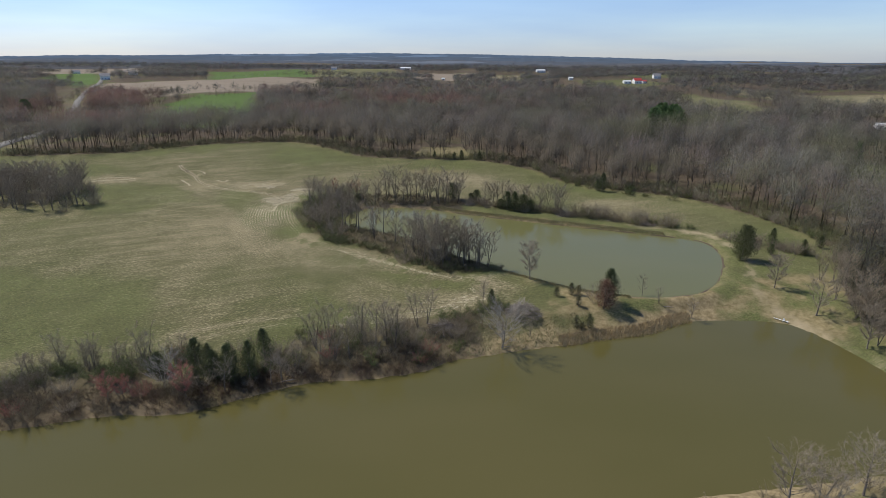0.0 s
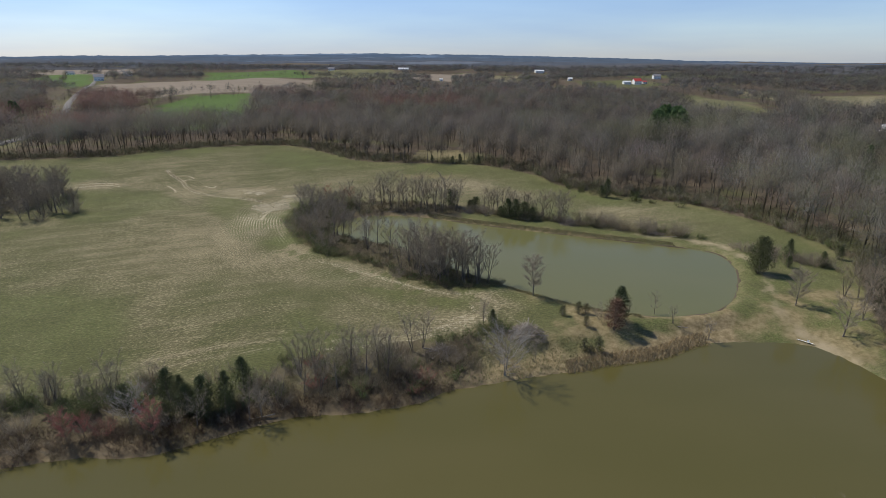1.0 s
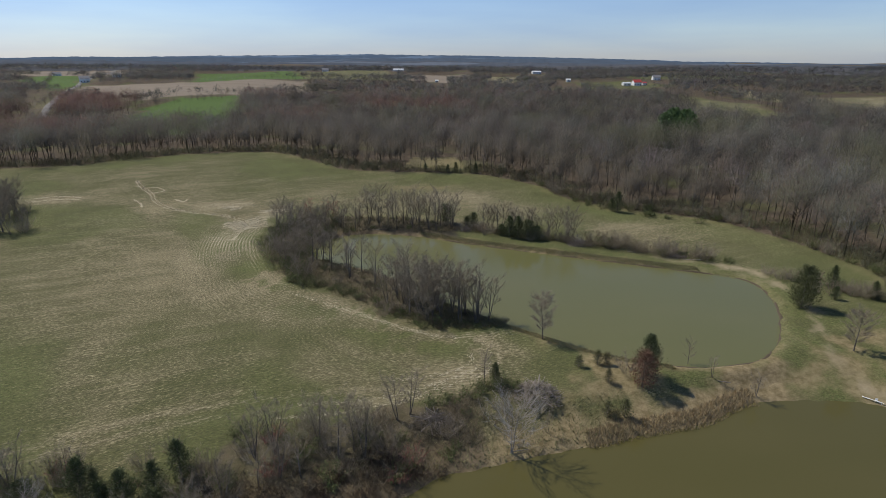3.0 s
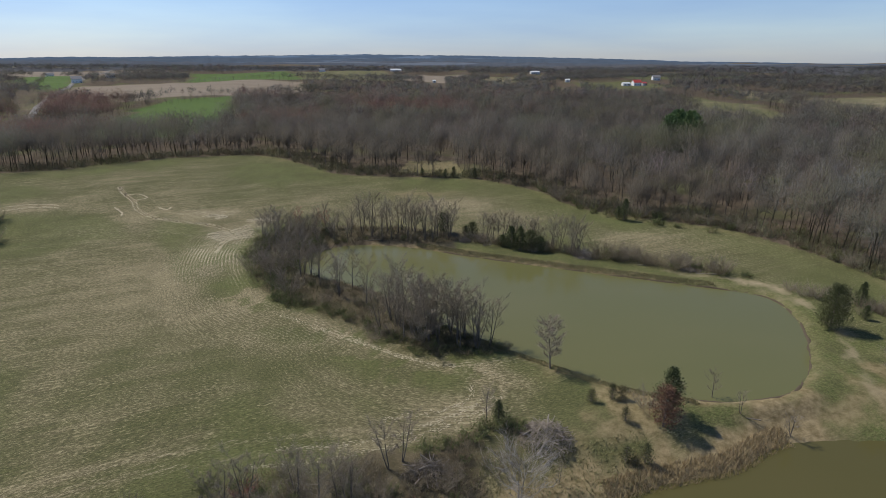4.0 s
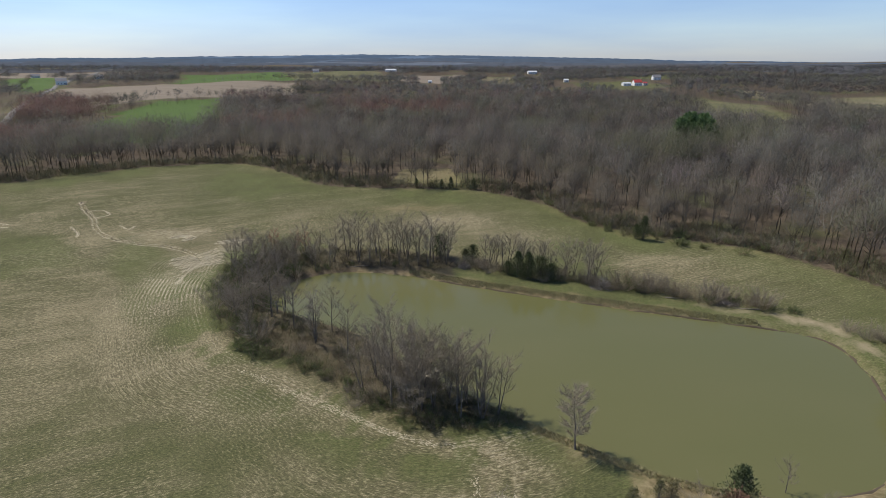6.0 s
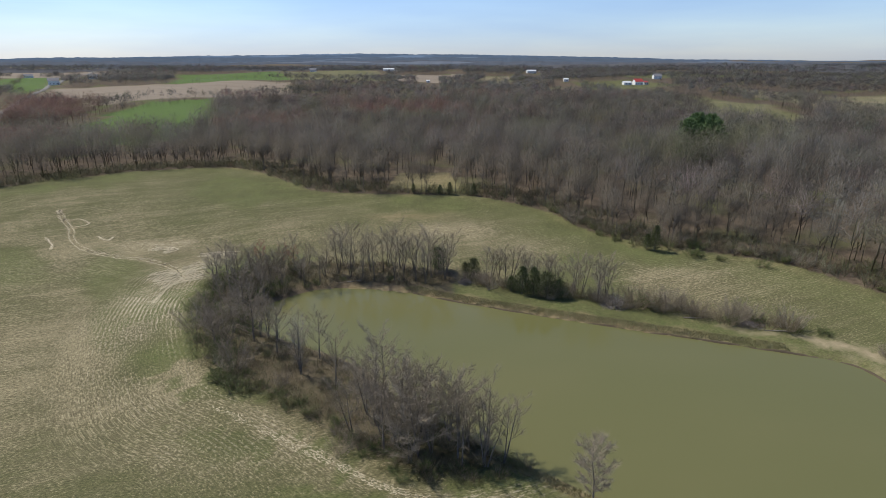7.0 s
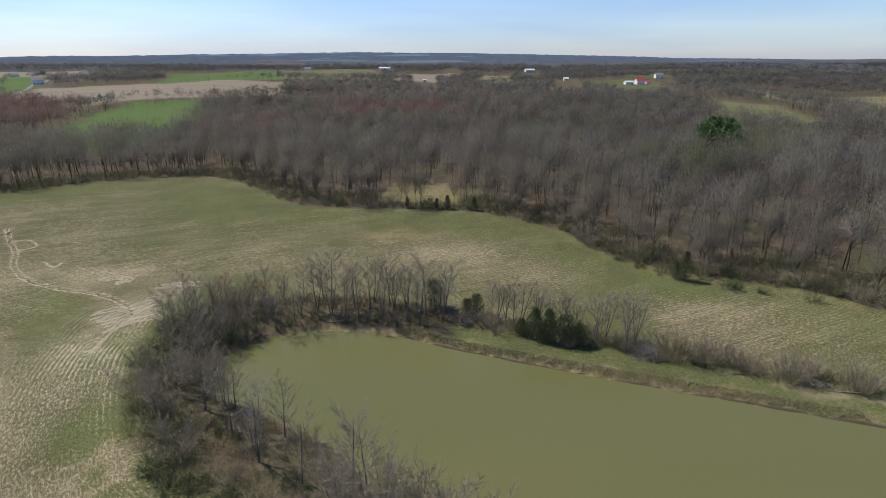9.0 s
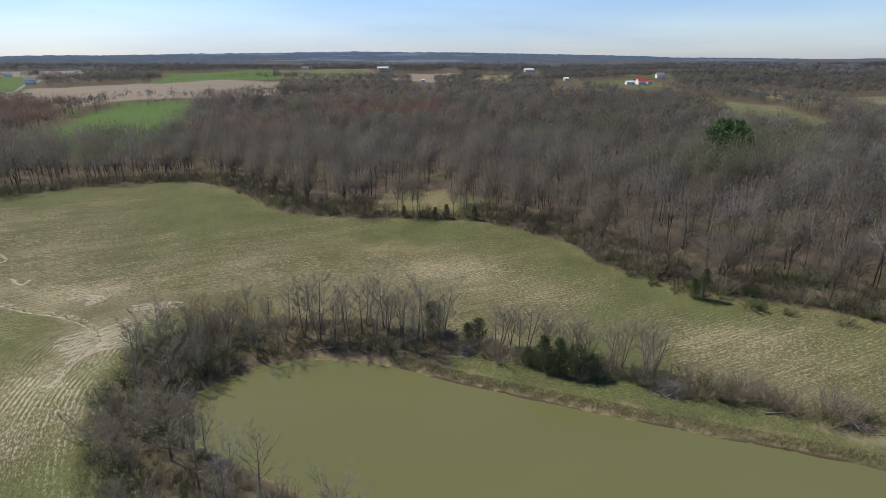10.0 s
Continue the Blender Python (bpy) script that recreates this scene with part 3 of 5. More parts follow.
def build_road():
    n = np.gradient(ROAD, axis=0)
    n = np.stack([n[:, 1], -n[:, 0]], 1) / np.linalg.norm(n, axis=1)[:, None]
    cols = []
    for off in (-2.8, -2.3, 2.3, 2.8):
        p = ROAD + n * off
        z = height(p[:, 0], p[:, 1]) + (0.75 if abs(off) < 2.5 else 0.1)
        cols.append(np.column_stack([p, z]))
    v = np.stack(cols, 1).reshape(-1, 3)
    f = [(4 * i + k, 4 * i + k + 1, 4 * i + k + 5, 4 * i + k + 4) for i in range(len(ROAD) - 1) for k in range(3)]
    tagged(new("road", tri_mesh("road", v, f, M_ROAD)), "pale worn country road running between fields and woods", "road", kind="structure")


build_road()


SKYLINE_AZ = [-75, -37, -28, -20, -9, -3, 2, 13, 20, 27, 36, 75]
SKYLINE_EL = [-0.25, -0.17, -0.07, 0.04, 0.19, 0.22, 0.14, -0.02, -0.18, -0.33, -0.42, -0.48]


def build_backdrop(name, radius, low, high, colour, seed, label, skyline=False):
    """A far line of wooded hills with strips of pale fields that closes the horizon; distance haze is mixed into its
    colour.
    """
    m = Nodes(name, 1.0, 0.0)
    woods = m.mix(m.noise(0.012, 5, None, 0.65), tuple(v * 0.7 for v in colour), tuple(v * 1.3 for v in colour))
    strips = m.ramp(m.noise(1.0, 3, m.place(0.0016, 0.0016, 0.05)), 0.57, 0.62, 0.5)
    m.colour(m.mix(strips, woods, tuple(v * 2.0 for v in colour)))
    ang = np.radians(np.arange(-75, 75.01, 0.12))
    x, y = radius * np.sin(ang), radius * np.cos(ang)
    top = 49.5 + radius * np.tan(np.radians(np.interp(np.degrees(ang), SKYLINE_AZ, SKYLINE_EL)))
    crest = low + (high - low) * (0.5 + 0.5 * lumps(x, y, 1500, seed)) + lumps(x, y, 90, seed + 1) * 1.6 + lumps(x, y, 25, seed + 2) * 1.0
    crest = top + lumps(x, y, 700, seed) * 2.5 + lumps(x, y, 90, seed + 1) * 1.6 if skyline else np.minimum(crest, top - 0.0022 * radius)
    rows = [np.column_stack([x * 0.9, y * 0.9, np.minimum(crest - 22.0, 6.0)]), np.column_stack([x, y, crest]), np.column_stack([x * 1.012, y * 1.012, crest - 6])]
    v = np.vstack(rows)
    n = len(x)
    f = [(r * n + i, r * n + i + 1, (r + 1) * n + i + 1, (r + 1) * n + i) for r in range(2) for i in range(n - 1)]
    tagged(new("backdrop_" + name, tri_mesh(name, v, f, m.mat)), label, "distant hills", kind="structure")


# bluer with radius: the air's haze is painted into each ridge colour
build_backdrop("far_ridge", 4750, 53, 64, (0.075, 0.105, 0.15), 3, "far wooded ridge along the horizon, coloured blue with haze", True)
build_backdrop("third_ridge", 3300, 38, 46, (0.078, 0.1, 0.132), 14, "distant wooded ridge behind the farmland, bluish haze in its colour")
build_backdrop("second_ridge", 2300, 27, 37, (0.084, 0.096, 0.117), 24, "distant wooded ridge behind the farmland, grey-blue haze in its colour")
build_backdrop("first_ridge", 1620, 22, 31, (0.092, 0.094, 0.102), 34, "distant grey wooded rise behind the farmland, faint haze in its colour")

# ---------------------------------------------------------------- trees and shrubs
def branch_path(start, az, el, length, rs, lift=0.35, n=4):
    """A limb that curves upward."""
    pts, p = [np.array(start, float)], np.array(start, float)
    for i in range(n - 1):
        p = p + heading(az + rs.normal(0, 0.18), min(el + lift * i / (n - 1), 1.5)) * length / (n - 1)
        pts.append(p)
    return pts


def along(path, u):
    k = u * (len(path) - 1)
    i = min(int(k), len(path) - 2)
    return path[i] + (path[i + 1] - path[i]) * (k - i)


def bare_tree_geo(seed, h, spread, stems=1, limbs=16, subs=6, twigs=10, twig_w=0.017, low=0.3, girth=0.013, el=0.75):
    """Trunk and crown of a leafless tree."""
    rs = np.random.RandomState(seed)
    trunk, crown = Geo(), Geo()
    for s in range(stems):
        hs = h * (1 if s == 0 else rs.uniform(0.7, 0.97))
        lean_az, lean = rs.uniform(0, 6.28), (0.05 if stems == 1 else rs.uniform(0.08, 0.24))
        path = [np.zeros(3) + (0 if s == 0 else 1) * np.array((rs.normal(0, 0.15), rs.normal(0, 0.15), 0)) - np.array((0, 0, 0.25))]
        for i in range(1, 8):
            step = hs * 0.88 / 7
            path.append(path[-1] + np.array((math.cos(lean_az) * lean + rs.normal(0, 0.045), math.sin(lean_az) * lean + rs.normal(0, 0.045), 1)) * step)
        r0 = girth * hs / (1 if stems == 1 else 1.25)
        radii = [r0 * 1.3] + [r0 * (1 - i / 7.0) ** 0.9 + 0.012 for i in range(1, 8)]
        trunk.tube(path, radii, 7)
        nl = max(4, int(limbs / (stems ** 0.6)))
        for k in range(nl):
            u = low + (0.97 - low) * (k + rs.uniform(0, 1)) / nl
            az = k * 2.4 + rs.uniform(-0.6, 0.6)
            length = spread * (0.42 + 0.68 * math.sin(math.pi * (0.16 + 0.74 * (u - low) / (1 - low)))) * rs.uniform(0.7, 1.2)
            start = along(path, u)
            limb = branch_path(start, az, el * rs.uniform(0.75, 1.25), length, rs)
            rl = max(0.018, r0 * 0.42 * (1 - u * 0.75))
            crown.tube(limb, [rl, rl * 0.75, rl * 0.5, 0.012], 4)
            for j in range(subs):
                v = 0.25 + 0.75 * (j + rs.uniform(0, 1)) / subs
                b = along(limb, v)
                sub = branch_path(b, az + rs.choice((-1, 1)) * rs.uniform(0.4, 1.1), el * rs.uniform(0.6, 1.6), length * rs.uniform(0.3, 0.55) * (1.15 - v * 0.5), rs, 0.3, 3)
                crown.tube([sub[0], sub[-1]], [rl * 0.38 + 0.008, 0.008], 3)
                for t in range(twigs):
                    w = rs.uniform(0.15, 1)
                    c = along(sub, w)
                    d = heading(az + rs.uniform(-1.8, 1.8), rs.uniform(-0.25, 1.25))
                    crown.blade(c, c + d * rs.uniform(0.4, 1.0) * (0.35 + 0.075 * h), twig_w, rs)
        for t in range(twigs * 3):
            c = along(path, rs.uniform(0.75, 1.0))
            crown.blade(c, c + heading(rs.uniform(0, 6.28), rs.uniform(0.5, 1.4)) * rs.uniform(0.4, 1.1), twig_w, rs)
    return trunk.get(), crown.get()


def shrub_geo(seed, h, r, stems=26, twigs=11, w=0.032):
    """A thicket of bare arching stems."""
    rs = np.random.RandomState(seed)
    g = Geo()
    for s in range(stems):
        a, q = rs.uniform(0, 6.28), r * 0.55 * math.sqrt(rs.uniform(0, 1))
        base = np.array((math.cos(a) * q, math.sin(a) * q, -0.1))
        p = branch_path(base, a + rs.normal(0, 0.6), rs.uniform(0.75, 1.4), h * rs.uniform(0.6, 1.1), rs, -0.25)
        g.tube([p[0], p[2], p[3]], [w * 0.7, w * 0.5, 0.006], 3)
        for t in range(twigs):
            c = along(p, rs.uniform(0.25, 1.0))
            g.blade(c, c + heading(rs.uniform(0, 6.28), rs.uniform(0.0, 1.3)) * rs.uniform(0.25, 0.6) * h * 0.5, w, rs)
    return g.get()


def light_brush_geo(seed, h, r, count, w):
    """A small thicket of plain stems and twigs."""
    rs = np.random.RandomState(seed)
    g = Geo()
    for i in range(count):
        a, q = rs.uniform(0, 6.28), r * math.sqrt(rs.uniform(0, 1))
        up = 0 if i % 3 == 0 else h * rs.uniform(0.1, 0.75) * (1 - 0.5 * (q / r) ** 2)
        c = np.array((math.cos(a) * q * 0.8, math.sin(a) * q * 0.8, up - 0.08))
        length = h * (rs.uniform(0.6, 1.0) if i % 3 == 0 else rs.uniform(0.2, 0.45))
        g.blade(c, c + heading(a + rs.normal(0, 0.9), rs.uniform(0.7, 1.45) if i % 3 == 0 else rs.uniform(-0.1, 1.2)) * length, w * (1.4 if i % 3 == 0 else 1.0), rs)
    return g.get()


def leaf_cloud(g, rs, centre, size, count, leaf):
    """Small leaf sprays round a point."""
    for i in range(count):
        c = centre + rs.normal(0, 1, 3) * size * 0.5
        d = rs.normal(0, 1, 3)
        d /= np.linalg.norm(d)
        g.blade(c - d * leaf * 0.5, c + d * leaf, leaf * rs.uniform(0.5, 0.9), rs)


def cedar_geo(seed, h, r, count=1500, leaf=0.3, round_top=0.0):
    """A dense evergreen: tapered trunk, short limbs and uneven foliage sprays in tiers."""
    rs = np.random.RandomState(seed)
    trunk, crown = Geo(), Geo()
    trunk.tube([(0, 0, -0.2), (0.02, 0, h * 0.3), (rs.normal(0, 0.05), 0, h * 0.65), (0, rs.normal(0, 0.05), h * 0.97)], [0.028 * h, 0.02 * h, 0.012 * h, 0.01], 7)
    boughs = int(34 + 5 * h)
    each = max(6, count // boughs)
    for k in range(boughs):
        u = (k + rs.uniform(0, 1)) / boughs
        z = h * (0.04 + 0.94 * u)
        env = r * ((1 - u) ** 0.8 * (1 - round_top) + round_top * math.sqrt(max(0.02, 1 - (2 * u - 0.85) ** 2 / 1.4))) * (0.55 + 0.45 * smooth(0, 0.14, u)) + 0.1
        az = k * 2.4 + rs.uniform(-0.5, 0.5)
        length = float(env) * rs.uniform(0.65, 1.2)
        tip = np.array((math.cos(az) * length, math.sin(az) * length, z + length * 0.35))
        base = np.array((0, 0, z))
        trunk.tube([base, (base + tip) / 2, tip], [0.03, 0.02, 0.008], 3)
        for i in range(each):
            v = rs.uniform(0.15, 1.0) ** 0.7
            c = base + (tip - base) * v + rs.normal(0, 1, 3) * (0.1 + 0.16 * length)
            d = heading(az + rs.normal(0, 0.7), rs.uniform(0.1, 1.2))
            crown.spray(c - d * leaf * 0.4, d, leaf * 1.4, leaf * rs.uniform(0.45, 0.8), np.array((math.cos(az), math.sin(az), 0.7)) + rs.normal(0, 0.45, 3))
    return trunk.get(), crown.get()


def leafy_shrub_geo(seed, h, r, count=760, leaf=0.13):
    rs = np.random.RandomState(seed)
    stems, leaves = Geo(), Geo()
    for s in range(16):
        a = rs.uniform(0, 6.28)
        p = branch_path((math.cos(a) * r * 0.2, math.sin(a) * r * 0.2, -0.1), a, rs.uniform(0.6, 1.35), h * rs.uniform(0.7, 1.0), rs, -0.2)
        stems.tube(p, [0.03, 0.024, 0.016, 0.006], 3)
        for i in range(count // 16):
            leaf_cloud(leaves, rs, along(p, rs.uniform(0.25, 1.0)), 0.22 * r, 1, leaf)
    return stems.get(), leaves.get()


def thing(name, parts, label, category, group=""):
    root = tagged(new(name), label, category, group)
    root.empty_display_size = 0.5
    for pname, geo, material, plabel in parts:
        part(pname, geo, material, root, plabel)
    return root


class Kind:
    """A few built patterns of one plant, set out again and again."""

    def __init__(self, patterns):
        self.patterns, self.used = patterns, [False] * len(patterns)

    def set(self, x, y, rs, scale=1.0, which=None, tall=1.0, label=""):
        k = rs.randint(len(self.patterns)) if which is None else which
        ob = self.patterns[k]
        m = pose(x, y, ground_z(x, y) - 0.04, 0, 0, rs.uniform(0, 360)) @ Matrix.Diagonal((scale, scale, scale * tall, 1))
        if self.used[k]:
            ob = copy_thing(ob, m @ Matrix.Diagonal((*(1 / s for s in ob.scale), 1)))
        else:
            self.used[k] = True
            ob.matrix_basis = m
        if label:
            tagged(ob, label)
        return ob


def bare_kind(name, label, group, specs, bark, twig):
    out = []
    for sp in specs:
        t, c = bare_tree_geo(**sp)
        out.append(thing(name, [("trunk", t, bark, ""), ("crown", c, twig, "")], label, "tree", group))
    return Kind(out)


POND_TREES = bare_kind("bare_tree", "leafless grey-brown tree with slender upright limbs on the pond bank", "bare trees by the ponds",
                       [dict(seed=11, h=9, spread=3.0), dict(seed=12, h=8.4, spread=2.8), dict(seed=13, h=8.8, spread=2.2, stems=3, el=0.85), dict(seed=14, h=8.2, spread=2.3, stems=2, el=0.85),
                        dict(seed=15, h=9.5, spread=3.3, limbs=19, el=0.65), dict(seed=16, h=7.8, spread=2.0, stems=4, subs=5, el=0.85)], M_BARK, M_TWIG)
LONE_TREES = bare_kind("lone_tree", "lone leafless tree with fine twigs on the pond bank", "lone trees by the ponds",
                       [dict(seed=17, h=9.6, spread=2.7, limbs=32, subs=8, twigs=13, twig_w=0.03, low=0.2, el=0.6), dict(seed=18, h=8.8, spread=2.5, limbs=30, subs=8, twigs=13, twig_w=0.03, low=0.22, el=0.6)], M_BARK, M_TWIG)
RED_TREES = bare_kind("budding_maple", "small maple with reddish budding twigs near the pond", "budding maples", [dict(seed=21, h=6, spread=2.3, limbs=18, twigs=14, twig_w=0.04, low=0.2), dict(seed=22, h=8, spread=2.2, limbs=16, twigs=8, stems=2)], M_BARK, M_TWIG_RED)
SAPLINGS = bare_kind("sapling", "thin leafless sapling in rough grass", "thin saplings", [dict(seed=31, h=5.2, spread=1.7, limbs=13, subs=4, twigs=6, girth=0.012), dict(seed=32, h=5.8, spread=1.6, limbs=13, subs=4, twigs=5, girth=0.012, stems=2), dict(seed=33, h=5, spread=1.4, stems=3, limbs=12, subs=4, twigs=5, girth=0.011)], M_BARK, M_TWIG)
BROAD_TREES = bare_kind("broad_tree", "wide-crowned leafless tree with fine grey twigs", "broad bare trees", [dict(seed=41, h=9, spread=4.0, limbs=20, subs=7, twigs=13, twig_w=0.034, low=0.18, el=0.6, girth=0.018), dict(seed=42, h=8, spread=3.6, limbs=20, subs=7, twigs=13, twig_w=0.034, low=0.15, el=0.65, stems=2)], M_BARK, M_TWIG)
PALE_TREES = bare_kind("silver_tree", "leafless tree with pale silvery twigs beside the water", "pale bare trees", [dict(seed=51, h=8.5, spread=3.2, limbs=18, subs=6, twigs=7, low=0.25), dict(seed=52, h=6.5, spread=2.2, limbs=14, subs=5, twigs=6, stems=2), dict(seed=53, h=8, spread=4.2, limbs=22, subs=8, twigs=8, low=0.12, el=0.6, stems=2)], M_BARK_PALE, M_TWIG_PALE)


def cedar_kind(name, label, group, specs, leafmat):
    out = []
    for sp in specs:
        t, c = cedar_geo(**sp)
        out.append(thing(name, [("trunk", t, M_BARK, ""), ("crown", c, leafmat, "")], label, "evergreen tree", group))
    return Kind(out)


CEDARS = cedar_kind("cedar_tree", "dark green red-cedar with dense uneven foliage", "dark cedars", [dict(seed=61, h=6, r=2.3, round_top=0.25, count=3400, leaf=0.18), dict(seed=62, h=5, r=2.2, round_top=0.5, count=3200, leaf=0.18), dict(seed=63, h=7, r=2.2, count=3700, round_top=0.15, leaf=0.18)], M_CEDAR)
BIG_CEDAR = cedar_kind("large_cedar", "broad bushy dark green cedar casting a shadow on the grass", "", [dict(seed=66, h=7.6, r=2.9, count=7000, round_top=0.6, leaf=0.22)], M_CEDAR)
YOUNG_CEDARS = cedar_kind("young_cedar", "knee-high to head-high young cedar on mown grass", "young cedars on the dam", [dict(seed=68, h=2.2, r=0.85, count=800, leaf=0.13, round_top=0.35), dict(seed=69, h=2.6, r=0.9, count=900, leaf=0.13, round_top=0.25)], M_YOUNG)
PINES = cedar_kind("pine_tree", "tall green pine standing above the leafless wood", "pines in the wood", [dict(seed=71, h=15, r=5.0, count=5200, leaf=0.75, round_top=0.6), dict(seed=72, h=12, r=2.8, count=2200, leaf=0.6, round_top=0.2)], M_PINE)


def shrub_kind(name, label, group, specs, material):
    return Kind([thing(name, [("thicket", shrub_geo(**sp), material, "")], label, "shrub", group) for sp in specs])


BROWN_BRUSH = shrub_kind("brush_clump", "tangled clump of leafless brown brush", "brown brush", [dict(seed=81, h=2.6, r=2.4, stems=44), dict(seed=82, h=2.0, r=2.6, stems=46), dict(seed=83, h=3.4, r=2.2, stems=42)], M_TWIG_BROWN)
GREY_BRUSH = shrub_kind("grey_brush", "tangled clump of leafless grey brush", "grey brush", [dict(seed=84, h=3.2, r=2.2, stems=44), dict(seed=85, h=4.2, r=2.0, stems=40, twigs=13)], M_TWIG)
RED_BRUSH = shrub_kind("red_brush", "low thicket of reddish stems at the water's edge", "red brush", [dict(seed=86, h=2.2, r=1.9, stems=40)], M_TWIG_RED)
GREEN_SHRUBS = Kind([thing("green_shrub", [("branchwork", s, M_TWIG_BROWN, ""), ("foliage", l, M_SHRUB_GREEN, "")], "shrub just coming into dull green leaf", "shrub", "leafing shrubs")
                     for s, l in (leafy_shrub_geo(91, 2.2, 1.8), leafy_shrub_geo(92, 3.0, 1.7, 900), leafy_shrub_geo(93, 1.5, 1.7, 640))])

rs = np.random.RandomState(5)
shore_up = lambda x, y: float(signed(np.array([x]), np.array([y]), UPPER)[0])

# on the dam and its grass
for x, y, k, s in ((24.3, 108.4, 0, 1.0), (27.5, 108.9, 1, 1.0), (29.0, 109.0, 0, 1.0), (27.9, 104.0, 1, 0.9), (26.1, 97.6, 0, 1.05), (28.6, 97.5, 1, 1.15), (27.2, 97.0, 0, 0.7)):
    YOUNG_CEDARS.set(x, y, rs, s, k)
CEDARS.set(34.6, 105.6, rs, 1.05, 2)
OAK_T, OAK_C = cedar_geo(95, 5.4, 2.1, 2200, 0.19, 0.5)
oak = thing("young_oak", [("trunk", OAK_T, M_BARK, ""), ("crown", OAK_C, M_OAK, "")], "young oak holding dry rust-brown leaves beside a cedar", "tree")
oak.matrix_basis = pose(33.0, 103.2, ground_z(33.0, 103.2)) @ Matrix.Scale(1.15, 4)
GREY_BRUSH.set(31.8, 106.6, rs, 0.9, 1)
LONE_TREES.set(20.0, 117.6, rs, 1.0, 0)
for x, y, k, s in ((43.2, 110.2, 0, 1.0), (45.4, 106.0, 1, 0.75), (51.4, 103.4, 2, 1.0), (37.6, 108.8, 0, 0.65), (16.6, 94.0, 1, 0.7)):
    SAPLINGS.set(x, y, rs, s, k)

# east bank
BIG_CEDAR.set(75.4, 131.2, rs, 1.0, None, 1.18)
for x, y, k in ((73.8, 113.7, 1), (78.0, 90.1, 0)):
    LONE_TREES.set(x, y, rs, 0.95, k)
BROAD_TREES.set(76.2, 102.4, rs, 0.95, 0)
BROAD_TREES.set(82.0, 99.5, rs, 1.0, 1)
for x, y, s in ((88.2, 141.0, 0.75), (84.5, 134.6, 0.5), (92.8, 134.7, 0.6), (100.5, 140, 0.6)):
    CEDARS.set(x, y, rs, s)
for i in range(26):
    x = rs.uniform(78, 98)
    GREY_BRUSH.set(x, 158 - 0.85 * (x - 66) + rs.normal(0, 2.2), rs, rs.uniform(0.55, 1.0))
for i in range(16):
    x, y = rs.uniform(80, 96), rs.uniform(84, 124)
    if x > 80 + 0.35 * max(0, y - 100):
        (POND_TREES if i % 3 else BROAD_TREES).set(x, y, rs, rs.uniform(0.75, 1.0))
for x, y, k, s in ((40.6, 51.6, 0, 0.95), (44.8, 52.2, 1, 0.95), (51.5, 54.0, 0, 0.85)):
    BROAD_TREES.set(x, y, rs, s, k)
PALE_TREES.set(47.5, 52.6, rs, 0.7, 1)
for x, y in ((39.5, 53.2), (46.8, 53.0), (32, 52.2), (53.5, 55)):
    BROWN_BRUSH.set(x, y, rs, 0.6)

# hedge between the field and the lower pond, from west to east
back = spline([(-84, 72), (-70, 79.5), (-62, 83), (-52, 85), (-42, 90), (-31, 94.5), (-18, 94.5), (-3, 98)], False)
for i in range(36):
    p = back[int(len(back) * (i + rs.uniform(0, 1)) / 37)]
    if p[0] < -45:
        SAPLINGS.set(p[0] + rs.normal(0, 0.8), p[1] - rs.uniform(0.8, 3.5), rs, rs.uniform(0.7, 1.05))
        if i % 2:
            SAPLINGS.set(p[0] + rs.normal(0, 1.8), p[1] - rs.uniform(0.8, 3.5), rs, rs.uniform(0.7, 1.0))
        GREEN_SHRUBS.set(p[0] + rs.normal(0, 1.4), p[1] - rs.uniform(2.0, 6.0), rs, rs.uniform(0.8, 1.25))
        (GREY_BRUSH if i % 2 else GREEN_SHRUBS).set(p[0] + rs.normal(0, 1.4), p[1] - rs.uniform(1.5, 5.0), rs, rs.uniform(0.6, 0.9))
for x, y, k, s in ((-41.6, 82.0, 0, 0.9), (-47.2, 80.4, 1, 0.75), (-38.6, 80.2, 2, 0.8), (-37.2, 78.9, 0, 0.85), (-35.2, 79.7, 0, 0.95), (-34.4, 78.0, 1, 0.9), (-32.4, 81.4, 2, 0.8), (-30.8, 84.6, 2, 0.85), (-31.6, 79.0, 1, 0.8), (-39.6, 77.4, 1, 0.6)):
    CEDARS.set(x, y, rs, s, k)
for x, y, k, s in ((-51.3, 72.6, 0, 0.8), (-39.8, 73.6, 0, 0.95), (-49.4, 73.4, 0, 0.6)):
    RED_TREES.set(x, y, rs, s, k)
PALE_TREES.set(-44.2, 76.0, rs, 0.8, 2)
for x, y, k, s in ((-34.4, 75.4, 1, 0.6), (-27.8, 77.8, 1, 0.65), (-26.2, 78.4, 3, 0.6), (-22.7, 87.8, 2, 0.8), (-20.4, 89.0, 2, 0.85), (-18.8, 84.8, 3, 0.75), (-16.1, 85.0, 0, 0.7), (-15, 90.6, 2, 0.8), (-12.0, 88.2, 4, 0.8), (-10.1, 89.5, 1, 0.85), (-8.6, 88.6, 2, 0.9),
                   (-4.7, 95.4, 3, 0.75), (-3.0, 96.6, 3, 0.75), (-21.0, 83.4, 1, 0.65), (-24.8, 81.6, 5, 0.7), (-58.5, 81.2, 5, 0.75), (-64, 82, 3, 0.7), (-50.4, 82.4, 5, 0.85), (8.2, 103.2, 3, 0.6)):
    POND_TREES.set(x, y, rs, s * 1.22, k)
PALE_TREES.set(11.0, 90.2, rs, 1.2, 2)
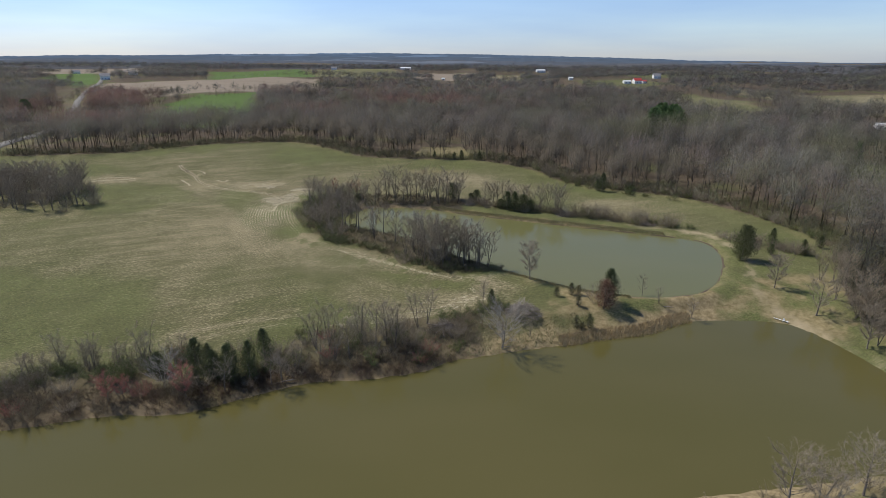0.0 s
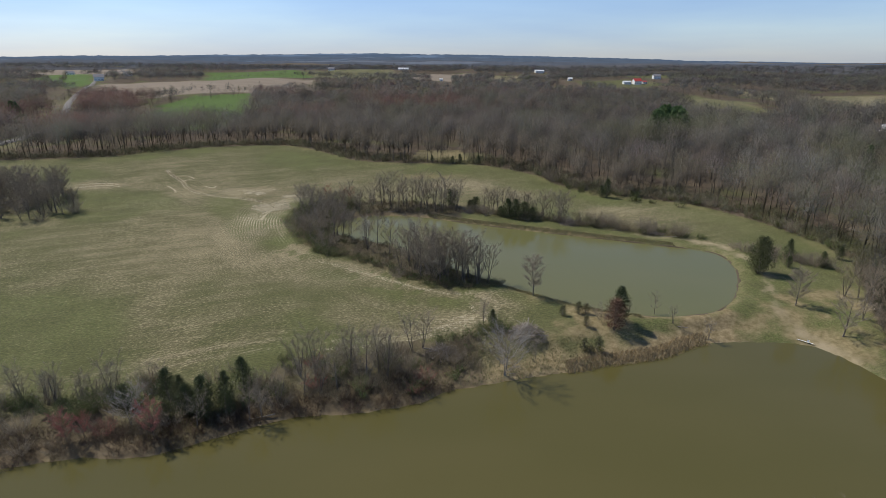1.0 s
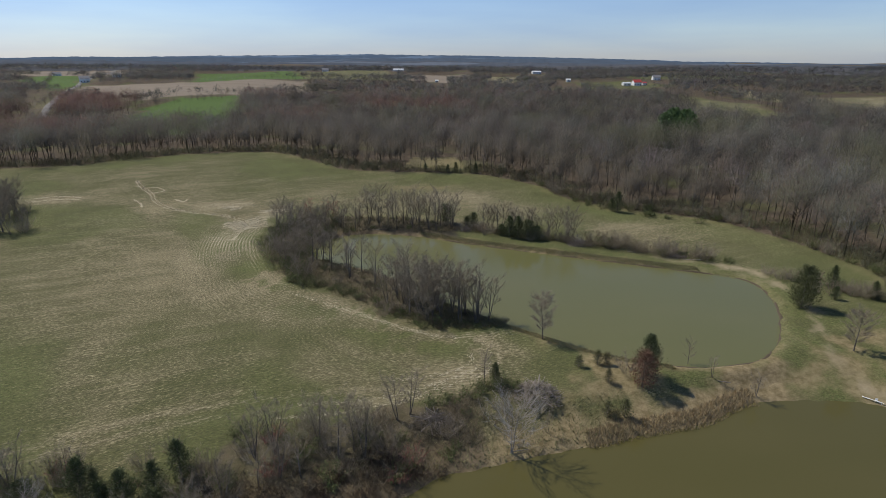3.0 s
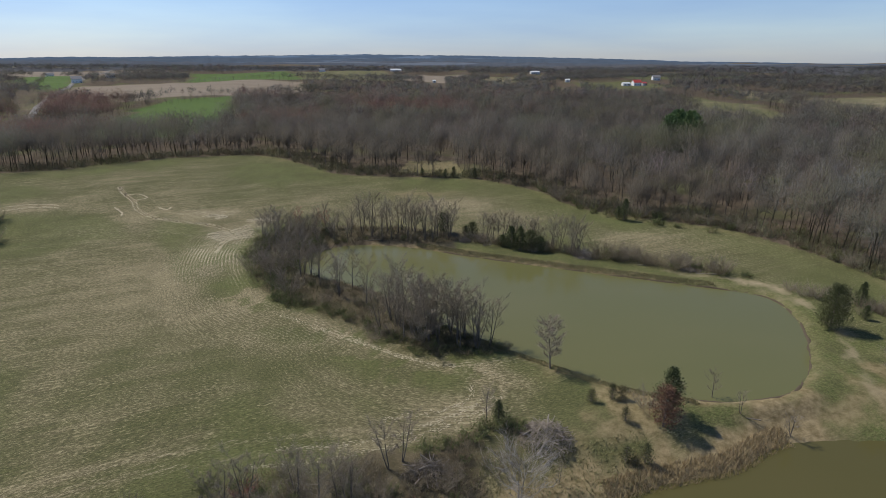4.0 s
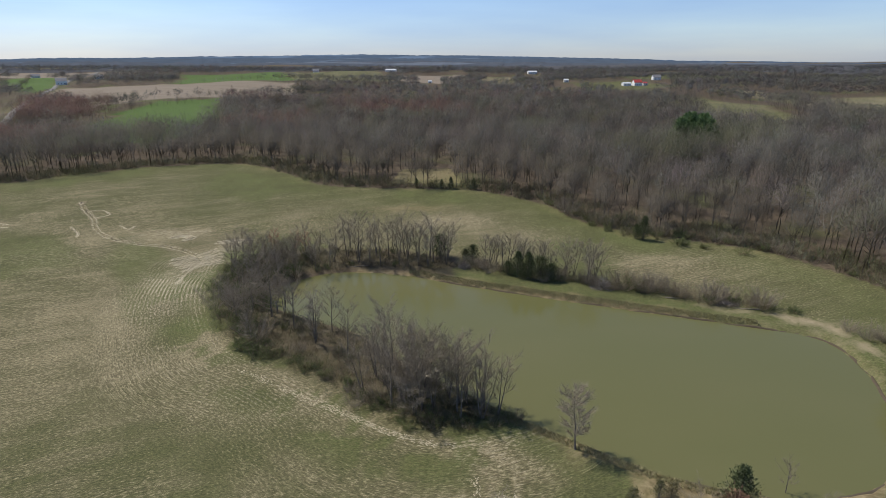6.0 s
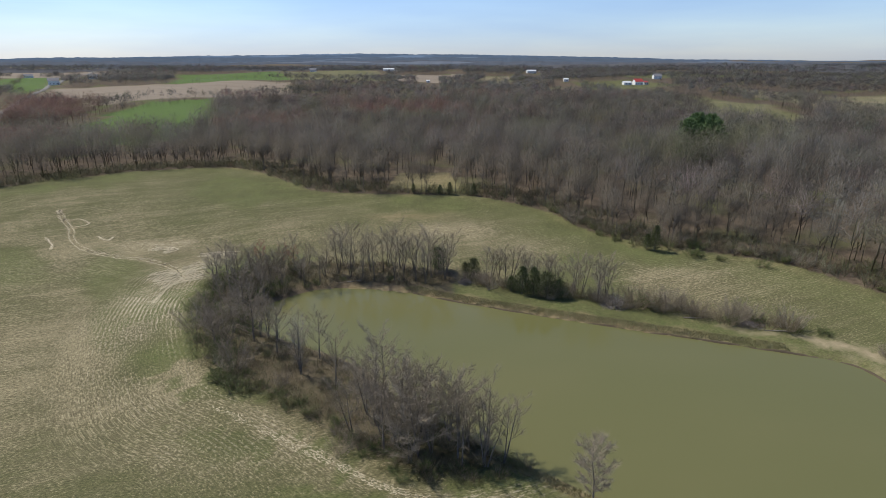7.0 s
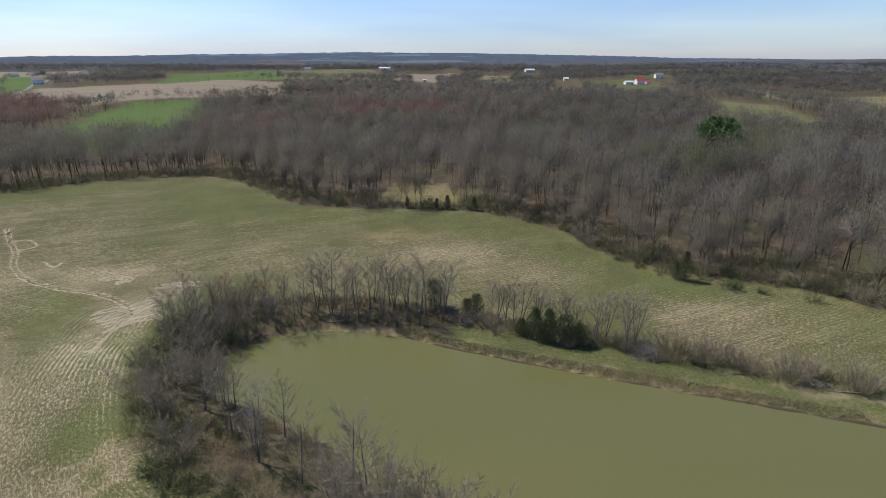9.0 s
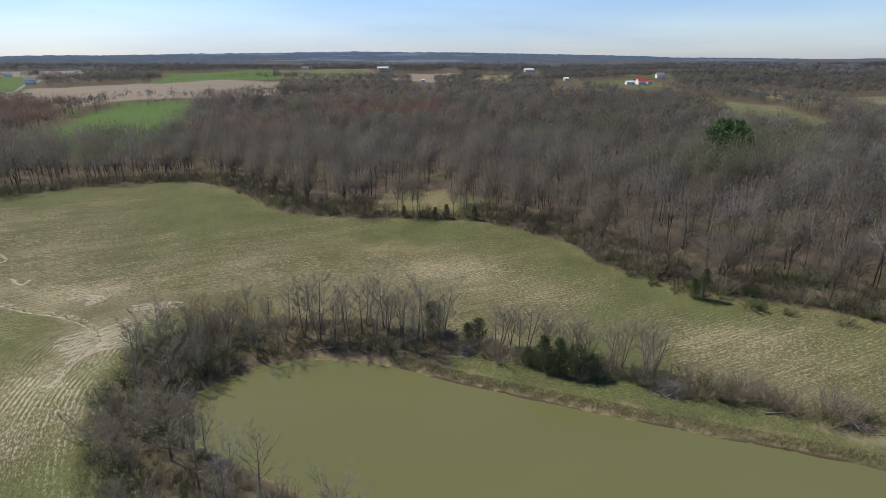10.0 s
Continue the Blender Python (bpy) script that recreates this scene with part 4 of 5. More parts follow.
for i in range(120):
    u = rs.uniform(0, 1)
    x = -86 + 84 * u
    lo, hi = np.interp(x, [-95, -63, -50, -34, -21, -2], [60, 67, 70.5, 74, 80.5, 85]), np.interp(x, [-84, -70, -52, -31, -3], [71, 79, 84, 93, 96])
    y = lo + (hi - lo) * rs.uniform(0.02, 0.95)
    kind = rs.choice(5, p=(0.36, 0.2, 0.12, 0.24, 0.08)) if y < lo + 5 else rs.choice(5, p=(0.2, 0.28, 0.04, 0.44, 0.04))
    (BROWN_BRUSH, GREY_BRUSH, RED_BRUSH, GREEN_SHRUBS, BROWN_BRUSH)[kind].set(x, y, rs, rs.uniform(0.6, 1.1))
for x, y in ((-6.2, 85.2), (-4.2, 86.4), (-8.2, 84.2), (-2.6, 87.4), (-9.8, 83.6)):
    BROWN_BRUSH.set(x, y, rs, 0.85)
for x, y, k in ((6.4, 100.6, 0), (3.4, 99.4, 2), (10.2, 103.4, 1), (8.4, 101.8, 0), (12.4, 102.4, 2), (0.6, 98.2, 0)):
    GREEN_SHRUBS.set(x, y, rs, 1.25, k)
for x, y in ((1.2, 93.4), (3.0, 96.0), (5.2, 94.2), (6.6, 97.4), (8.6, 95.2), (4.4, 98.2), (10.4, 98.0), (-1.6, 92.6)):
    BROWN_BRUSH.set(x, y, rs, rs.uniform(0.75, 1.0))
CEDARS.set(10.0, 104.0, rs, 0.5, 2)
for i in range(46):
    x, y = rs.uniform(-17, 15), rs.uniform(88, 104)
    lo = np.interp(x, [-21, -2, 7, 15], [81, 85, 89, 92])
    if lo + 2 < y < 96 + max(0, x) * 0.45 and math.hypot(x - 16, y - 100.4) > 4.2:
        (BROWN_BRUSH, GREY_BRUSH, GREEN_SHRUBS, BROWN_BRUSH)[i % 4].set(x, y, rs, rs.uniform(0.55, 0.95))

# trees round the west end of the upper pond
west_poly = np.vstack([WEST_OUTER, [(13, 124), (6, 130.5), (-4, 139.5), (-12, 149), (-23, 156), (-32, 162.5), (-35.5, 170), (-31, 177.5), (-23.5, 182.5), (-14, 184), (-3, 181.5), (4, 179), (6, 187), (-8, 193), (-28, 194), (-41, 191)]])
spots = []
while len(spots) < 84:
    x, y = rs.uniform(-50, 14), rs.uniform(120, 196)
    if inside(np.array([x]), np.array([y]), west_poly)[0] and line_dist(np.array([x]), np.array([y]), WEST_OUTER, False)[0] > 2.6 and not (-30 < x < -8 and y < 156) and all((x - a) ** 2 + (y - b) ** 2 > 5.5 for a, b in spots):
        spots.append((x, y))
for i, (x, y) in enumerate(spots):
    north = y > 178
    (RED_TREES if i % 13 == 5 and north else POND_TREES if i % 9 else BROAD_TREES).set(x, y, rs, rs.uniform(0.78, 1.05) * (0.8 if x < -30 and y < 175 else 1.27 if north and x > -22 else 0.92 if north else 1.2), 1 if i % 13 == 5 and north else None)
PALE_TREES.set(-20.8, 152.2, rs, 0.85, 0)
for x, y, k, s in ((-6, 133, 2, 1.35), (-7.4, 135.4, 3, 1.4), (-2, 133, 2, 1.5), (1, 130, 3, 1.45), (4, 129.4, 2, 1.45), (6.6, 128, 5, 1.5), (8.8, 126.4, 2, 1.45), (10.8, 125, 3, 1.3), (-13, 142, 0, 1.25), (-19, 145.5, 2, 1.3),
                   (-3, 129, 5, 1.4), (5, 126, 1, 1.4), (0, 126.4, 2, 1.4), (8.2, 124.4, 5, 1.4), (-9, 131, 3, 1.25), (-24, 151, 4, 1.15), (-27.5, 158, 2, 1.2), (-17, 150.5, 0, 1.1)):
    POND_TREES.set(x, y, rs, s * 0.9, k)
spots = []
while len(spots) < 118:
    x, y = rs.uniform(-50, 14), rs.uniform(120, 196)
    if inside(np.array([x]), np.array([y]), west_poly)[0] and all((x - a) ** 2 + (y - b) ** 2 > 2.5 for a, b in spots):
        spots.append((x, y))
        outer = line_dist(np.array([x]), np.array([y]), WEST_OUTER, False)[0] < 5
        kind = rs.choice(3, p=(0.12, 0.24, 0.64)) if outer and x < -8 else rs.choice(3, p=(0.1, 0.52, 0.38)) if x < -25 else rs.choice(3, p=(0.5, 0.25, 0.25))
        (BROWN_BRUSH, GREY_BRUSH, GREEN_SHRUBS)[kind].set(x, y, rs, rs.uniform(0.7, 1.0) * (1.55 if x < -28 else 0.75))

outer = WEST_OUTER[20:]
for i in range(64):
    q = outer[int(len(outer) * (i + rs.uniform(0, 1)) / 65)]
    x, y = q[0] + rs.uniform(0.6, 4.2) * 0.62, q[1] + rs.uniform(0.6, 4.6) * 0.78
    if shore_up(x, y) > 0.8:
        (GREEN_SHRUBS, BROWN_BRUSH, GREEN_SHRUBS)[i % 3].set(x, y, rs, rs.uniform(0.4, 0.72))

# north bank of the upper pond
for x, y, k, s in ((3.5, 189.0, 1, 1.15), (11.4, 185.6, 1, 0.85), (20.9, 175.4, 0, 1.0), (23.2, 174.6, 2, 0.9), (25.8, 173.6, 1, 1.1), (28.2, 173.2, 1, 0.8), (18.8, 176.8, 1, 0.65), (9.6, 186.4, 1, 0.6)):
    CEDARS.set(x, y, rs, s, k)
for i in range(17):
    x = 13 + 26 * (i + rs.uniform(0, 1)) / 17
    POND_TREES.set(x, 185.6 - 0.42 * (x - 11) + rs.normal(0, 1.6), rs, rs.uniform(0.9, 1.2), rs.choice((1, 2, 3, 5)))
for i in range(11):
    x = rs.uniform(30, 72)
    SAPLINGS.set(x, float(np.interp(x, [8, 20, 40, 56, 66, 76], [185, 179, 171, 165.5, 162, 157])) + rs.normal(0.6, 1.0), rs, rs.uniform(0.6, 0.9))
for i in range(74):
    x = rs.uniform(8, 74)
    y = float(np.interp(x, [8, 20, 40, 56, 66, 76], [184, 178, 170, 163.5, 160, 156])) + rs.normal(0.6, 1.2)
    (BROWN_BRUSH, GREY_BRUSH, GREY_BRUSH, GREEN_SHRUBS)[rs.choice(4, p=(0.35, 0.3, 0.15, 0.2))].set(x, y, rs, rs.uniform(0.65, 1.05) * (1.45 if x > 42 else 0.95))
PALE_TREES.set(38.6, 168.2, rs, 0.5, 1)
for i in range(26):
    x = rs.uniform(7, 42)
    (BROWN_BRUSH, GREY_BRUSH, GREEN_SHRUBS)[i % 3].set(x, float(np.interp(x, [7, 20, 42], [184.6, 177.4, 169.6])) + rs.normal(0, 0.9), rs, rs.uniform(0.5, 0.8))

# grove in the field to the west
for i in range(84):
    a, q = rs.uniform(0, 6.28), math.sqrt(rs.uniform(0, 1))
    x, y = -144 + 26 * q * math.cos(a), 190 + 17 * q * math.sin(a) + 0.35 * (26 * q * math.cos(a)) * -1
    (POND_TREES if i % 4 else BROAD_TREES).set(x, y, rs, rs.uniform(0.95, 1.2))
    if i % 2:
        GREY_BRUSH.set(x + rs.normal(0, 3), y + rs.normal(0, 3), rs, rs.uniform(0.8, 1.2))

# pines and cedars in the wood
for px, py, s in ((120.5, 323, 1.2), (126.5, 329, 1.35), (133.5, 331, 1.3), (129.5, 321.5, 1.2), (137.5, 335, 1.2), (124, 319.5, 1.05)):
    PINES.set(px, py, rs, s, 0)
PINES.set(188, 252, rs, 0.8, 1)
PINES.set(-312, 424, rs, 1.0, 0)
for x, y, s in ((16.4, 252.6, 0.6), (8.3, 254, 0.62), (5.0, 254.2, 0.5), (-4.1, 256, 0.5), (58.6, 200.2, 0.95), (56.9, 201, 0.6)):
    CEDARS.set(x, y, rs, s, 2)
for i in range(34):
    q = WOOD_EDGE[78 + int(rs.uniform(0, 42))]
    (GREEN_SHRUBS if i % 3 else GREY_BRUSH).set(q[0] + rs.normal(0.8, 1.2), q[1] + rs.normal(1.2, 1.2), rs, rs.uniform(0.8, 1.4))
for x, y, s in ((66.2, 196.4, 1.2), (80.3, 189.4, 1.0), (51.1, 208, 1.2), (46, 222, 1.2), (68.4, 196, 1.3), (72.6, 193.6, 1.1), (55, 204, 1.2)):
    GREEN_SHRUBS.set(x, y, rs, s)

# ---------------------------------------------------------------- the big wood
def wood_tree_geo(seed, h, spread, twigs, twig_w, limbs=9, sides=4, girth=0.0085):
    """A leafless forest tree: trunk, rising limbs and a rounded, lumpy crown of fine twigs."""
    rs = np.random.RandomState(seed)
    trunk, crown = Geo(), Geo()
    path = [np.array((0, 0, -0.4))]
    for i in range(4):
        path.append(path[-1] + np.array((rs.normal(0, 0.06), rs.normal(0, 0.06), 1)) * h / 4.8)
    trunk.tube(path, [girth * h, 0.8 * girth * h, 0.62 * girth * h, 0.42 * girth * h, 0.02], sides)
    centre, p1, p2 = np.array((0, 0, h * 0.6)), rs.uniform(0, 6.28), rs.uniform(0, 6.28)

    def dome(az, v):
        q = math.sqrt(max(0.0, 1 - v * v))
        lump = 1 + 0.2 * math.sin(2 * az + p1) + 0.16 * math.sin(5 * az + p2 + 3 * v)
        return np.array((math.cos(az) * q * spread, math.sin(az) * q * spread, v * h * 0.38)) * lump

    for k in range(limbs):
        az, v = k * 2.4 + rs.uniform(-0.5, 0.5), rs.uniform(-0.2, 0.85)
        base = along(path, rs.uniform(0.35, 0.8))
        tip = centre + dome(az, v) * 0.75
        bend = (base + tip) / 2 + np.array((math.cos(az), math.sin(az), -0.3)) * 0.08 * spread
        crown.tube([base, bend, tip], [0.0042 * h, 0.003 * h, 0.015], 3)
    for t in range(twigs):
        out = dome(rs.uniform(0, 6.28), rs.uniform(-0.6, 1.0))
        c = centre + out * rs.uniform(0.5, 0.95)
        n = out / (np.linalg.norm(out) + 1e-6)
        d = n * 0.5 + np.array((0, 0, 0.5)) + rs.normal(0, 0.55, 3)
        d /= np.linalg.norm(d)
        crown.spray(c, d, rs.uniform(0.14, 0.32) * spread, twig_w, n + np.array((0, 0, 0.7)) + rs.normal(0, 0.3, 3))
    return trunk.get(), crown.get()


def merge(a, b):
    return np.vstack([a[0], b[0]]), np.vstack([a[1], b[1] + len(a[0])])


def far_tree_geo(seed, h, spread, blades, width):
    """A distant bare tree: a stem under a rounded spray of branches."""
    rs = np.random.RandomState(seed)
    g = Geo()
    g.blade((0, 0, -0.5), (0, 0, h * 0.7), 0.02 * h, rs)
    for k in range(blades):
        a, v = rs.uniform(0, 6.28), rs.uniform(-0.6, 1)
        out = np.array((math.cos(a) * math.sqrt(1 - v * v) * spread, math.sin(a) * math.sqrt(1 - v * v) * spread, v * h * 0.37))
        c = np.array((0, 0, h * 0.58)) + out * rs.uniform(0.3, 0.8)
        n = out / np.linalg.norm(out)
        d = n * 0.6 + np.array((0, 0, 0.3)) + rs.normal(0, 0.55, 3)
        g.spray(c, d / np.linalg.norm(d), spread * rs.uniform(0.3, 0.5), width, n + np.array((0, 0, 0.7)) + rs.normal(0, 0.3, 3))
    return g.get()


def scatter(x0, x1, y0, y1, step, seed):
    """Loosely spaced places, on a grid that is turned and well shaken."""
    r = np.random.RandomState(seed)
    cx, cy, half = (x0 + x1) / 2, (y0 + y1) / 2, math.hypot(x1 - x0, y1 - y0) / 2
    gx, gy = np.meshgrid(np.arange(-half, half, step), np.arange(-half, half, step))
    gx = gx.ravel() + r.uniform(-0.75, 0.75, gx.size) * step
    gy = gy.ravel() + r.uniform(-0.75, 0.75, gy.size) * step
    c, s = math.cos(0.53), math.sin(0.53)
    x, y = cx + gx * c - gy * s, cy + gx * s + gy * c
    ok = (x > x0) & (x < x1) & (y > y0) & (y < y1)
    return x[ok], y[ok]


def tones(x, y, seed):
    """Colour of each tree's twigs: grey-brown, with stands of red-budding maple and a few greening crowns."""
    r = np.random.RandomState(seed)
    base = np.array((0.146, 0.139, 0.126)) * r.uniform(0.72, 1.26, (len(x), 1)) * (1 + r.normal(0, 0.045, (len(x), 3)))

    def stand(places):
        return sum(k * np.exp(-(((x - cx) / rx) ** 2 + ((y - cy) / ry) ** 2)) for cx, cy, rx, ry, k in places)

    red = smooth(0.4, 1.0, 0.45 * lumps(x, y, 130, 51) + r.normal(0, 0.22, len(x)) + stand(REDDISH))
    green = smooth(0.45, 0.9, 0.7 * lumps(x, y, 90, 61) + r.normal(0, 0.25, len(x)) + stand(GREENING))
    col = base + red[:, None] * 0.6 * (np.array((0.19, 0.098, 0.09)) - base)
    col = col + green[:, None] * 0.65 * (np.array((0.135, 0.142, 0.085)) - col)
    dark = smooth(0.3, 0.8, lumps(x, y, 110, 71) + stand(DARK))
    pale = smooth(0.2, 0.8, lumps(x, y, 60, 83)) + 2.2 * stand(PALE)
    return col * (1 - 0.34 * dark[:, None]) * (1 + 0.16 * pale[:, None])


REDDISH = [(-285, 480, 60, 95, 1.6), (-209, 336, 40, 30, 0.9), (-172, 590, 40, 40, 0.8), (-93, 430, 34, 26, 0.9), (-46, 490, 30, 30, 0.9), (-8, 495, 30, 30, 0.9), (75, 580, 60, 50, 0.8)]
GREENING = [(81, 265, 14, 12, 0.9), (84, 296, 16, 16, 0.8), (13, 600, 30, 30, 1.0), (155, 262, 25, 30, 0.6), (140, 330, 25, 25, 0.8), (200, 300, 40, 40, 0.5), (120, 215, 40, 50, 0.3), (160, 280, 50, 50, 0.35)]
PALE = [(130, 205, 75, 75, 1.3), (190, 330, 70, 60, 0.5)]
DARK = [(-118, 625, 45, 45, 1.2), (-61, 425, 25, 18, 0.9), (59, 405, 25, 18, 0.8), (-20, 373, 20, 15, 0.6)]


def plant(name, x, y, geos, seed, label, lo=0.68, hi=1.24, cast=(1, 1, 1)):
    """One joined mass of trees."""
    r = np.random.RandomState(seed)
    z = height(x, y) - 0.1
    which = r.randint(len(geos), size=len(x))
    turn, size = r.uniform(0, 6.283, len(x)), r.uniform(lo, hi, len(x))
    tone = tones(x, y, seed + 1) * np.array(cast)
    vs, fs, cs, ns, n = [], [], [], [], 0
    for k, (v, f) in enumerate(geos):
        nv = dome_normals(v)
        sel = np.where(which == k)[0]
        c, s = np.cos(turn[sel])[:, None], np.sin(turn[sel])[:, None]
        sz = size[sel][:, None]
        px = (v[None, :, 0] * c - v[None, :, 1] * s) * sz + x[sel][:, None]
        py = (v[None, :, 0] * s + v[None, :, 1] * c) * sz + y[sel][:, None]
        pz = v[None, :, 2] * sz + z[sel][:, None]
        vs.append(np.stack([px, py, pz], 2).reshape(-1, 3))
        fs.append((f[None] + (np.arange(len(sel)) * len(v))[:, None, None]).reshape(-1, 3) + n)
        cs.append(np.repeat(tone[sel], len(v), 0))
        ns.append(np.stack([nv[None, :, 0] * c - nv[None, :, 1] * s, nv[None, :, 0] * s + nv[None, :, 1] * c, np.repeat(nv[None, :, 2], len(sel), 0)], 2).reshape(-1, 3))
        n += len(sel) * len(v)
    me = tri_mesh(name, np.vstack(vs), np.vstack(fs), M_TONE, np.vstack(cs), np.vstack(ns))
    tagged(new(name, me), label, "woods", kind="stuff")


x, y = scatter(-520, 560, 0, 560, 6.4, 101)
x2, y2 = scatter(-330, 330, 0, 420, 5.6, 108)
close = np.hypot(x, y - 100) < 290
close2 = np.hypot(x2, y2 - 100) < 290
x, y = np.concatenate([x[~close], x2[close2]]), np.concatenate([y[~close], y2[close2]])
seen = (np.abs(x) < 0.86 * (y + 40) + 60) & wooded(x, y)
x, y = x[seen], y[seen]
d_edge = line_dist(x, y, WOOD_EDGE, False)
front = (d_edge < 30) & (d_edge > 1.2) & (x > -330)
single = front & (x > -112) & (x < 96) & (d_edge < 20) & (y > 130)
EDGE_TREES = []
for sp in (dict(seed=201, h=15, spread=4.3), dict(seed=202, h=13.5, spread=3.9), dict(seed=203, h=16, spread=4.5), dict(seed=204, h=12.5, spread=3.8)):
    t, c = wood_tree_geo(twigs=900, twig_w=0.048, limbs=16, sides=5, **sp)
    EDGE_TREES.append(thing("woodland_tree", [("trunk", t, M_BARK, ""), ("crown", tri_mesh("crown", *c, M_TWIG_WOOD, None, dome_normals(c[0])), M_TWIG_WOOD, "")], "tall leafless hardwood at the edge of the wood", "tree", "trees along the wood's edge"))
EDGE = Kind(EDGE_TREES)
for px, py in list(zip(x[single], y[single]))[:290]:
    EDGE.set(px, py, rs, rs.uniform(0.72, 1.12))
rest = front & ~single
plant("woods_edge", x[rest], y[rest], [merge(*wood_tree_geo(210 + k, 14 + k * 0.7, 4.6, 420, 0.075, 9)) for k in range(4)], 301, "leafless hardwoods along the margin of the wood")
deep = ~front & (d_edge > 1.2)
far_off = np.hypot(x, y - 100) > 290
plant("woods", x[deep & ~far_off], y[deep & ~far_off], [merge(*wood_tree_geo(220 + k, 14 + k * 0.6, 5.0, 420, 0.08, 5, 3)) for k in range(5)], 302, "grey-brown leafless hardwood forest with red-budding stands", 0.62, 1.24)
plant("woods_behind", x[deep & far_off], y[deep & far_off], [merge(*wood_tree_geo(225 + k, 14 + k * 0.5, 5.3, 160, 0.22, 2, 3)) for k in range(5)], 307, "leafless hardwood forest deeper in the valley", 0.66, 1.22)
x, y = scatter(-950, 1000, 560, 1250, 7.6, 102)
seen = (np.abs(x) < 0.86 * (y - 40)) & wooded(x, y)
# the cool cast puts a little distance haze into the twig colour
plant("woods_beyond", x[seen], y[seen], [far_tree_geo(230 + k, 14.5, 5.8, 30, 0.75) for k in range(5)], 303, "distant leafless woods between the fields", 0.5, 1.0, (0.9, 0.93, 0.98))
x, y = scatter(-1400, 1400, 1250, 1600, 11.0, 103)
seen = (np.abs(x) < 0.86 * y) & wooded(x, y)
# stronger cast: twigs painted darker and bluer as haze would leave them
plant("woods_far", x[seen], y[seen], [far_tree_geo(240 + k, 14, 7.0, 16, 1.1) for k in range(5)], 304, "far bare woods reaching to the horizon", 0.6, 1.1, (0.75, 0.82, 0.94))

# tree rows along the far fields
rows = [((-262, 560), (-206, 650)), ((-240, 600), (-180, 815)), ((-330, 797), (-192, 855)), ((-262, 560), (-300, 650)), ((-475, 1175), (-320, 1335)), ((-640, 1000), (-500, 770)), ((262, 672), (400, 600)), ((460, 610), (900, 710)), ((-236, 312), (-285, 400)), ((-300, 395), (-372, 530)), ((-352, 535), (-430, 690)), ((-250, 304), (-300, 390))]
px, py = [], []
for (ax, ay), (bx, by) in rows:
    n = int(math.hypot(bx - ax, by - ay) / 3.6)
    u = (np.arange(n) + rs.uniform(-0.4, 0.4, n)) / n
    px.append(ax + (bx - ax) * u + rs.normal(0, 2, n))
    py.append(ay + (by - ay) * u + rs.normal(0, 2, n))
plant("hedgerow_trees", np.concatenate(px), np.concatenate(py), [merge(*wood_tree_geo(250 + k, 9, 2.6, 64, 0.2, 5, 3)) for k in range(3)], 305, "thin rows of leafless trees between far fields", 0.5, 1.0)

# brush under the first trees
x, y = scatter(-330, 130, 60, 330, 1.9, 104)
d_edge = line_dist(x, y, WOOD_EDGE, False)
seen = wooded(x, y) & (d_edge < 16) & (lumps(x, y, 14, 81) > -1.0 + d_edge * 0.06) & (np.abs(x) < 0.86 * (y + 40) + 60)
plant("undergrowth", x[seen], y[seen], [light_brush_geo(260 + k, 2.4 + 1.0 * k, 1.7, 44, 0.085) for k in range(4)], 306, "brown and greenish undergrowth along the wood's margin", 0.5, 1.1, (1.15, 1.2, 0.9))

# ---------------------------------------------------------------- reeds, bank grass and shore brush
def along_shore(line, n, seed, lo, hi, keep):
    """Places near a shore line, at distances lo to hi outside it."""
    r = np.random.RandomState(seed)
    nrm = np.roll(line, -1, 0) - np.roll(line, 1, 0)
    nrm = np.stack([nrm[:, 1], -nrm[:, 0]], 1) / np.linalg.norm(nrm, axis=1)[:, None]
    if np.sum(line[:, 0] * np.roll(line[:, 1], -1) - np.roll(line[:, 0], -1) * line[:, 1]) < 0:
        nrm = -nrm
    seg = np.linalg.norm(np.roll(line, -1, 0) - line, axis=1)
    i = r.choice(len(line), n, p=seg / seg.sum())
    u = r.uniform(0, 1, n)[:, None]
    d = r.uniform(lo, hi, n)[:, None]
    p = line[i] * (1 - u) + np.roll(line, -1, 0)[i] * u + nrm[i] * d
    return p[keep(p[:, 0], p[:, 1])]


def blades(name, p, tall, width, material, label, category, seed, lean=0.25):
    r = np.random.RandomState(seed)
    n = len(p)
    z = height(p[:, 0], p[:, 1])
    h = tall * r.uniform(0.5, 1.15, n)
    a = r.uniform(0, 6.283, n)
    side = np.stack([np.cos(a), np.sin(a), 0 * a], 1) * (width * 0.5 * r.uniform(0.6, 1.3, n))[:, None]
    base = np.column_stack([p, z - 0.05])
    tip = base + np.column_stack([r.normal(0, lean, n) * h, r.normal(0, lean, n) * h, h])
    v = np.stack([base - side, base + side, tip], 1).reshape(-1, 3)
    tagged(new(name, tri_mesh(name, v, np.arange(3 * n).reshape(-1, 3), material)), label, category, kind="stuff")


blades("reeds", along_shore(LOWER, 60000, 401, -0.7, 2.6, lambda x, y: (x > 22) & (x < 51) & (y > 86))[:14000], 0.95, 0.09, M_REED, "tan dry reeds along the lower pond's edge", "reeds", 402)
blades("bank_grass", along_shore(UPPER, 42000, 403, 0.1, 2.3, lambda x, y: (x > -4) & (x < 64) & ~((y < 125) & (x > 40))), 0.42, 0.11, M_DRY_GRASS, "tussocks of dry tan grass on the upper pond's bank", "grass", 404, 0.5)
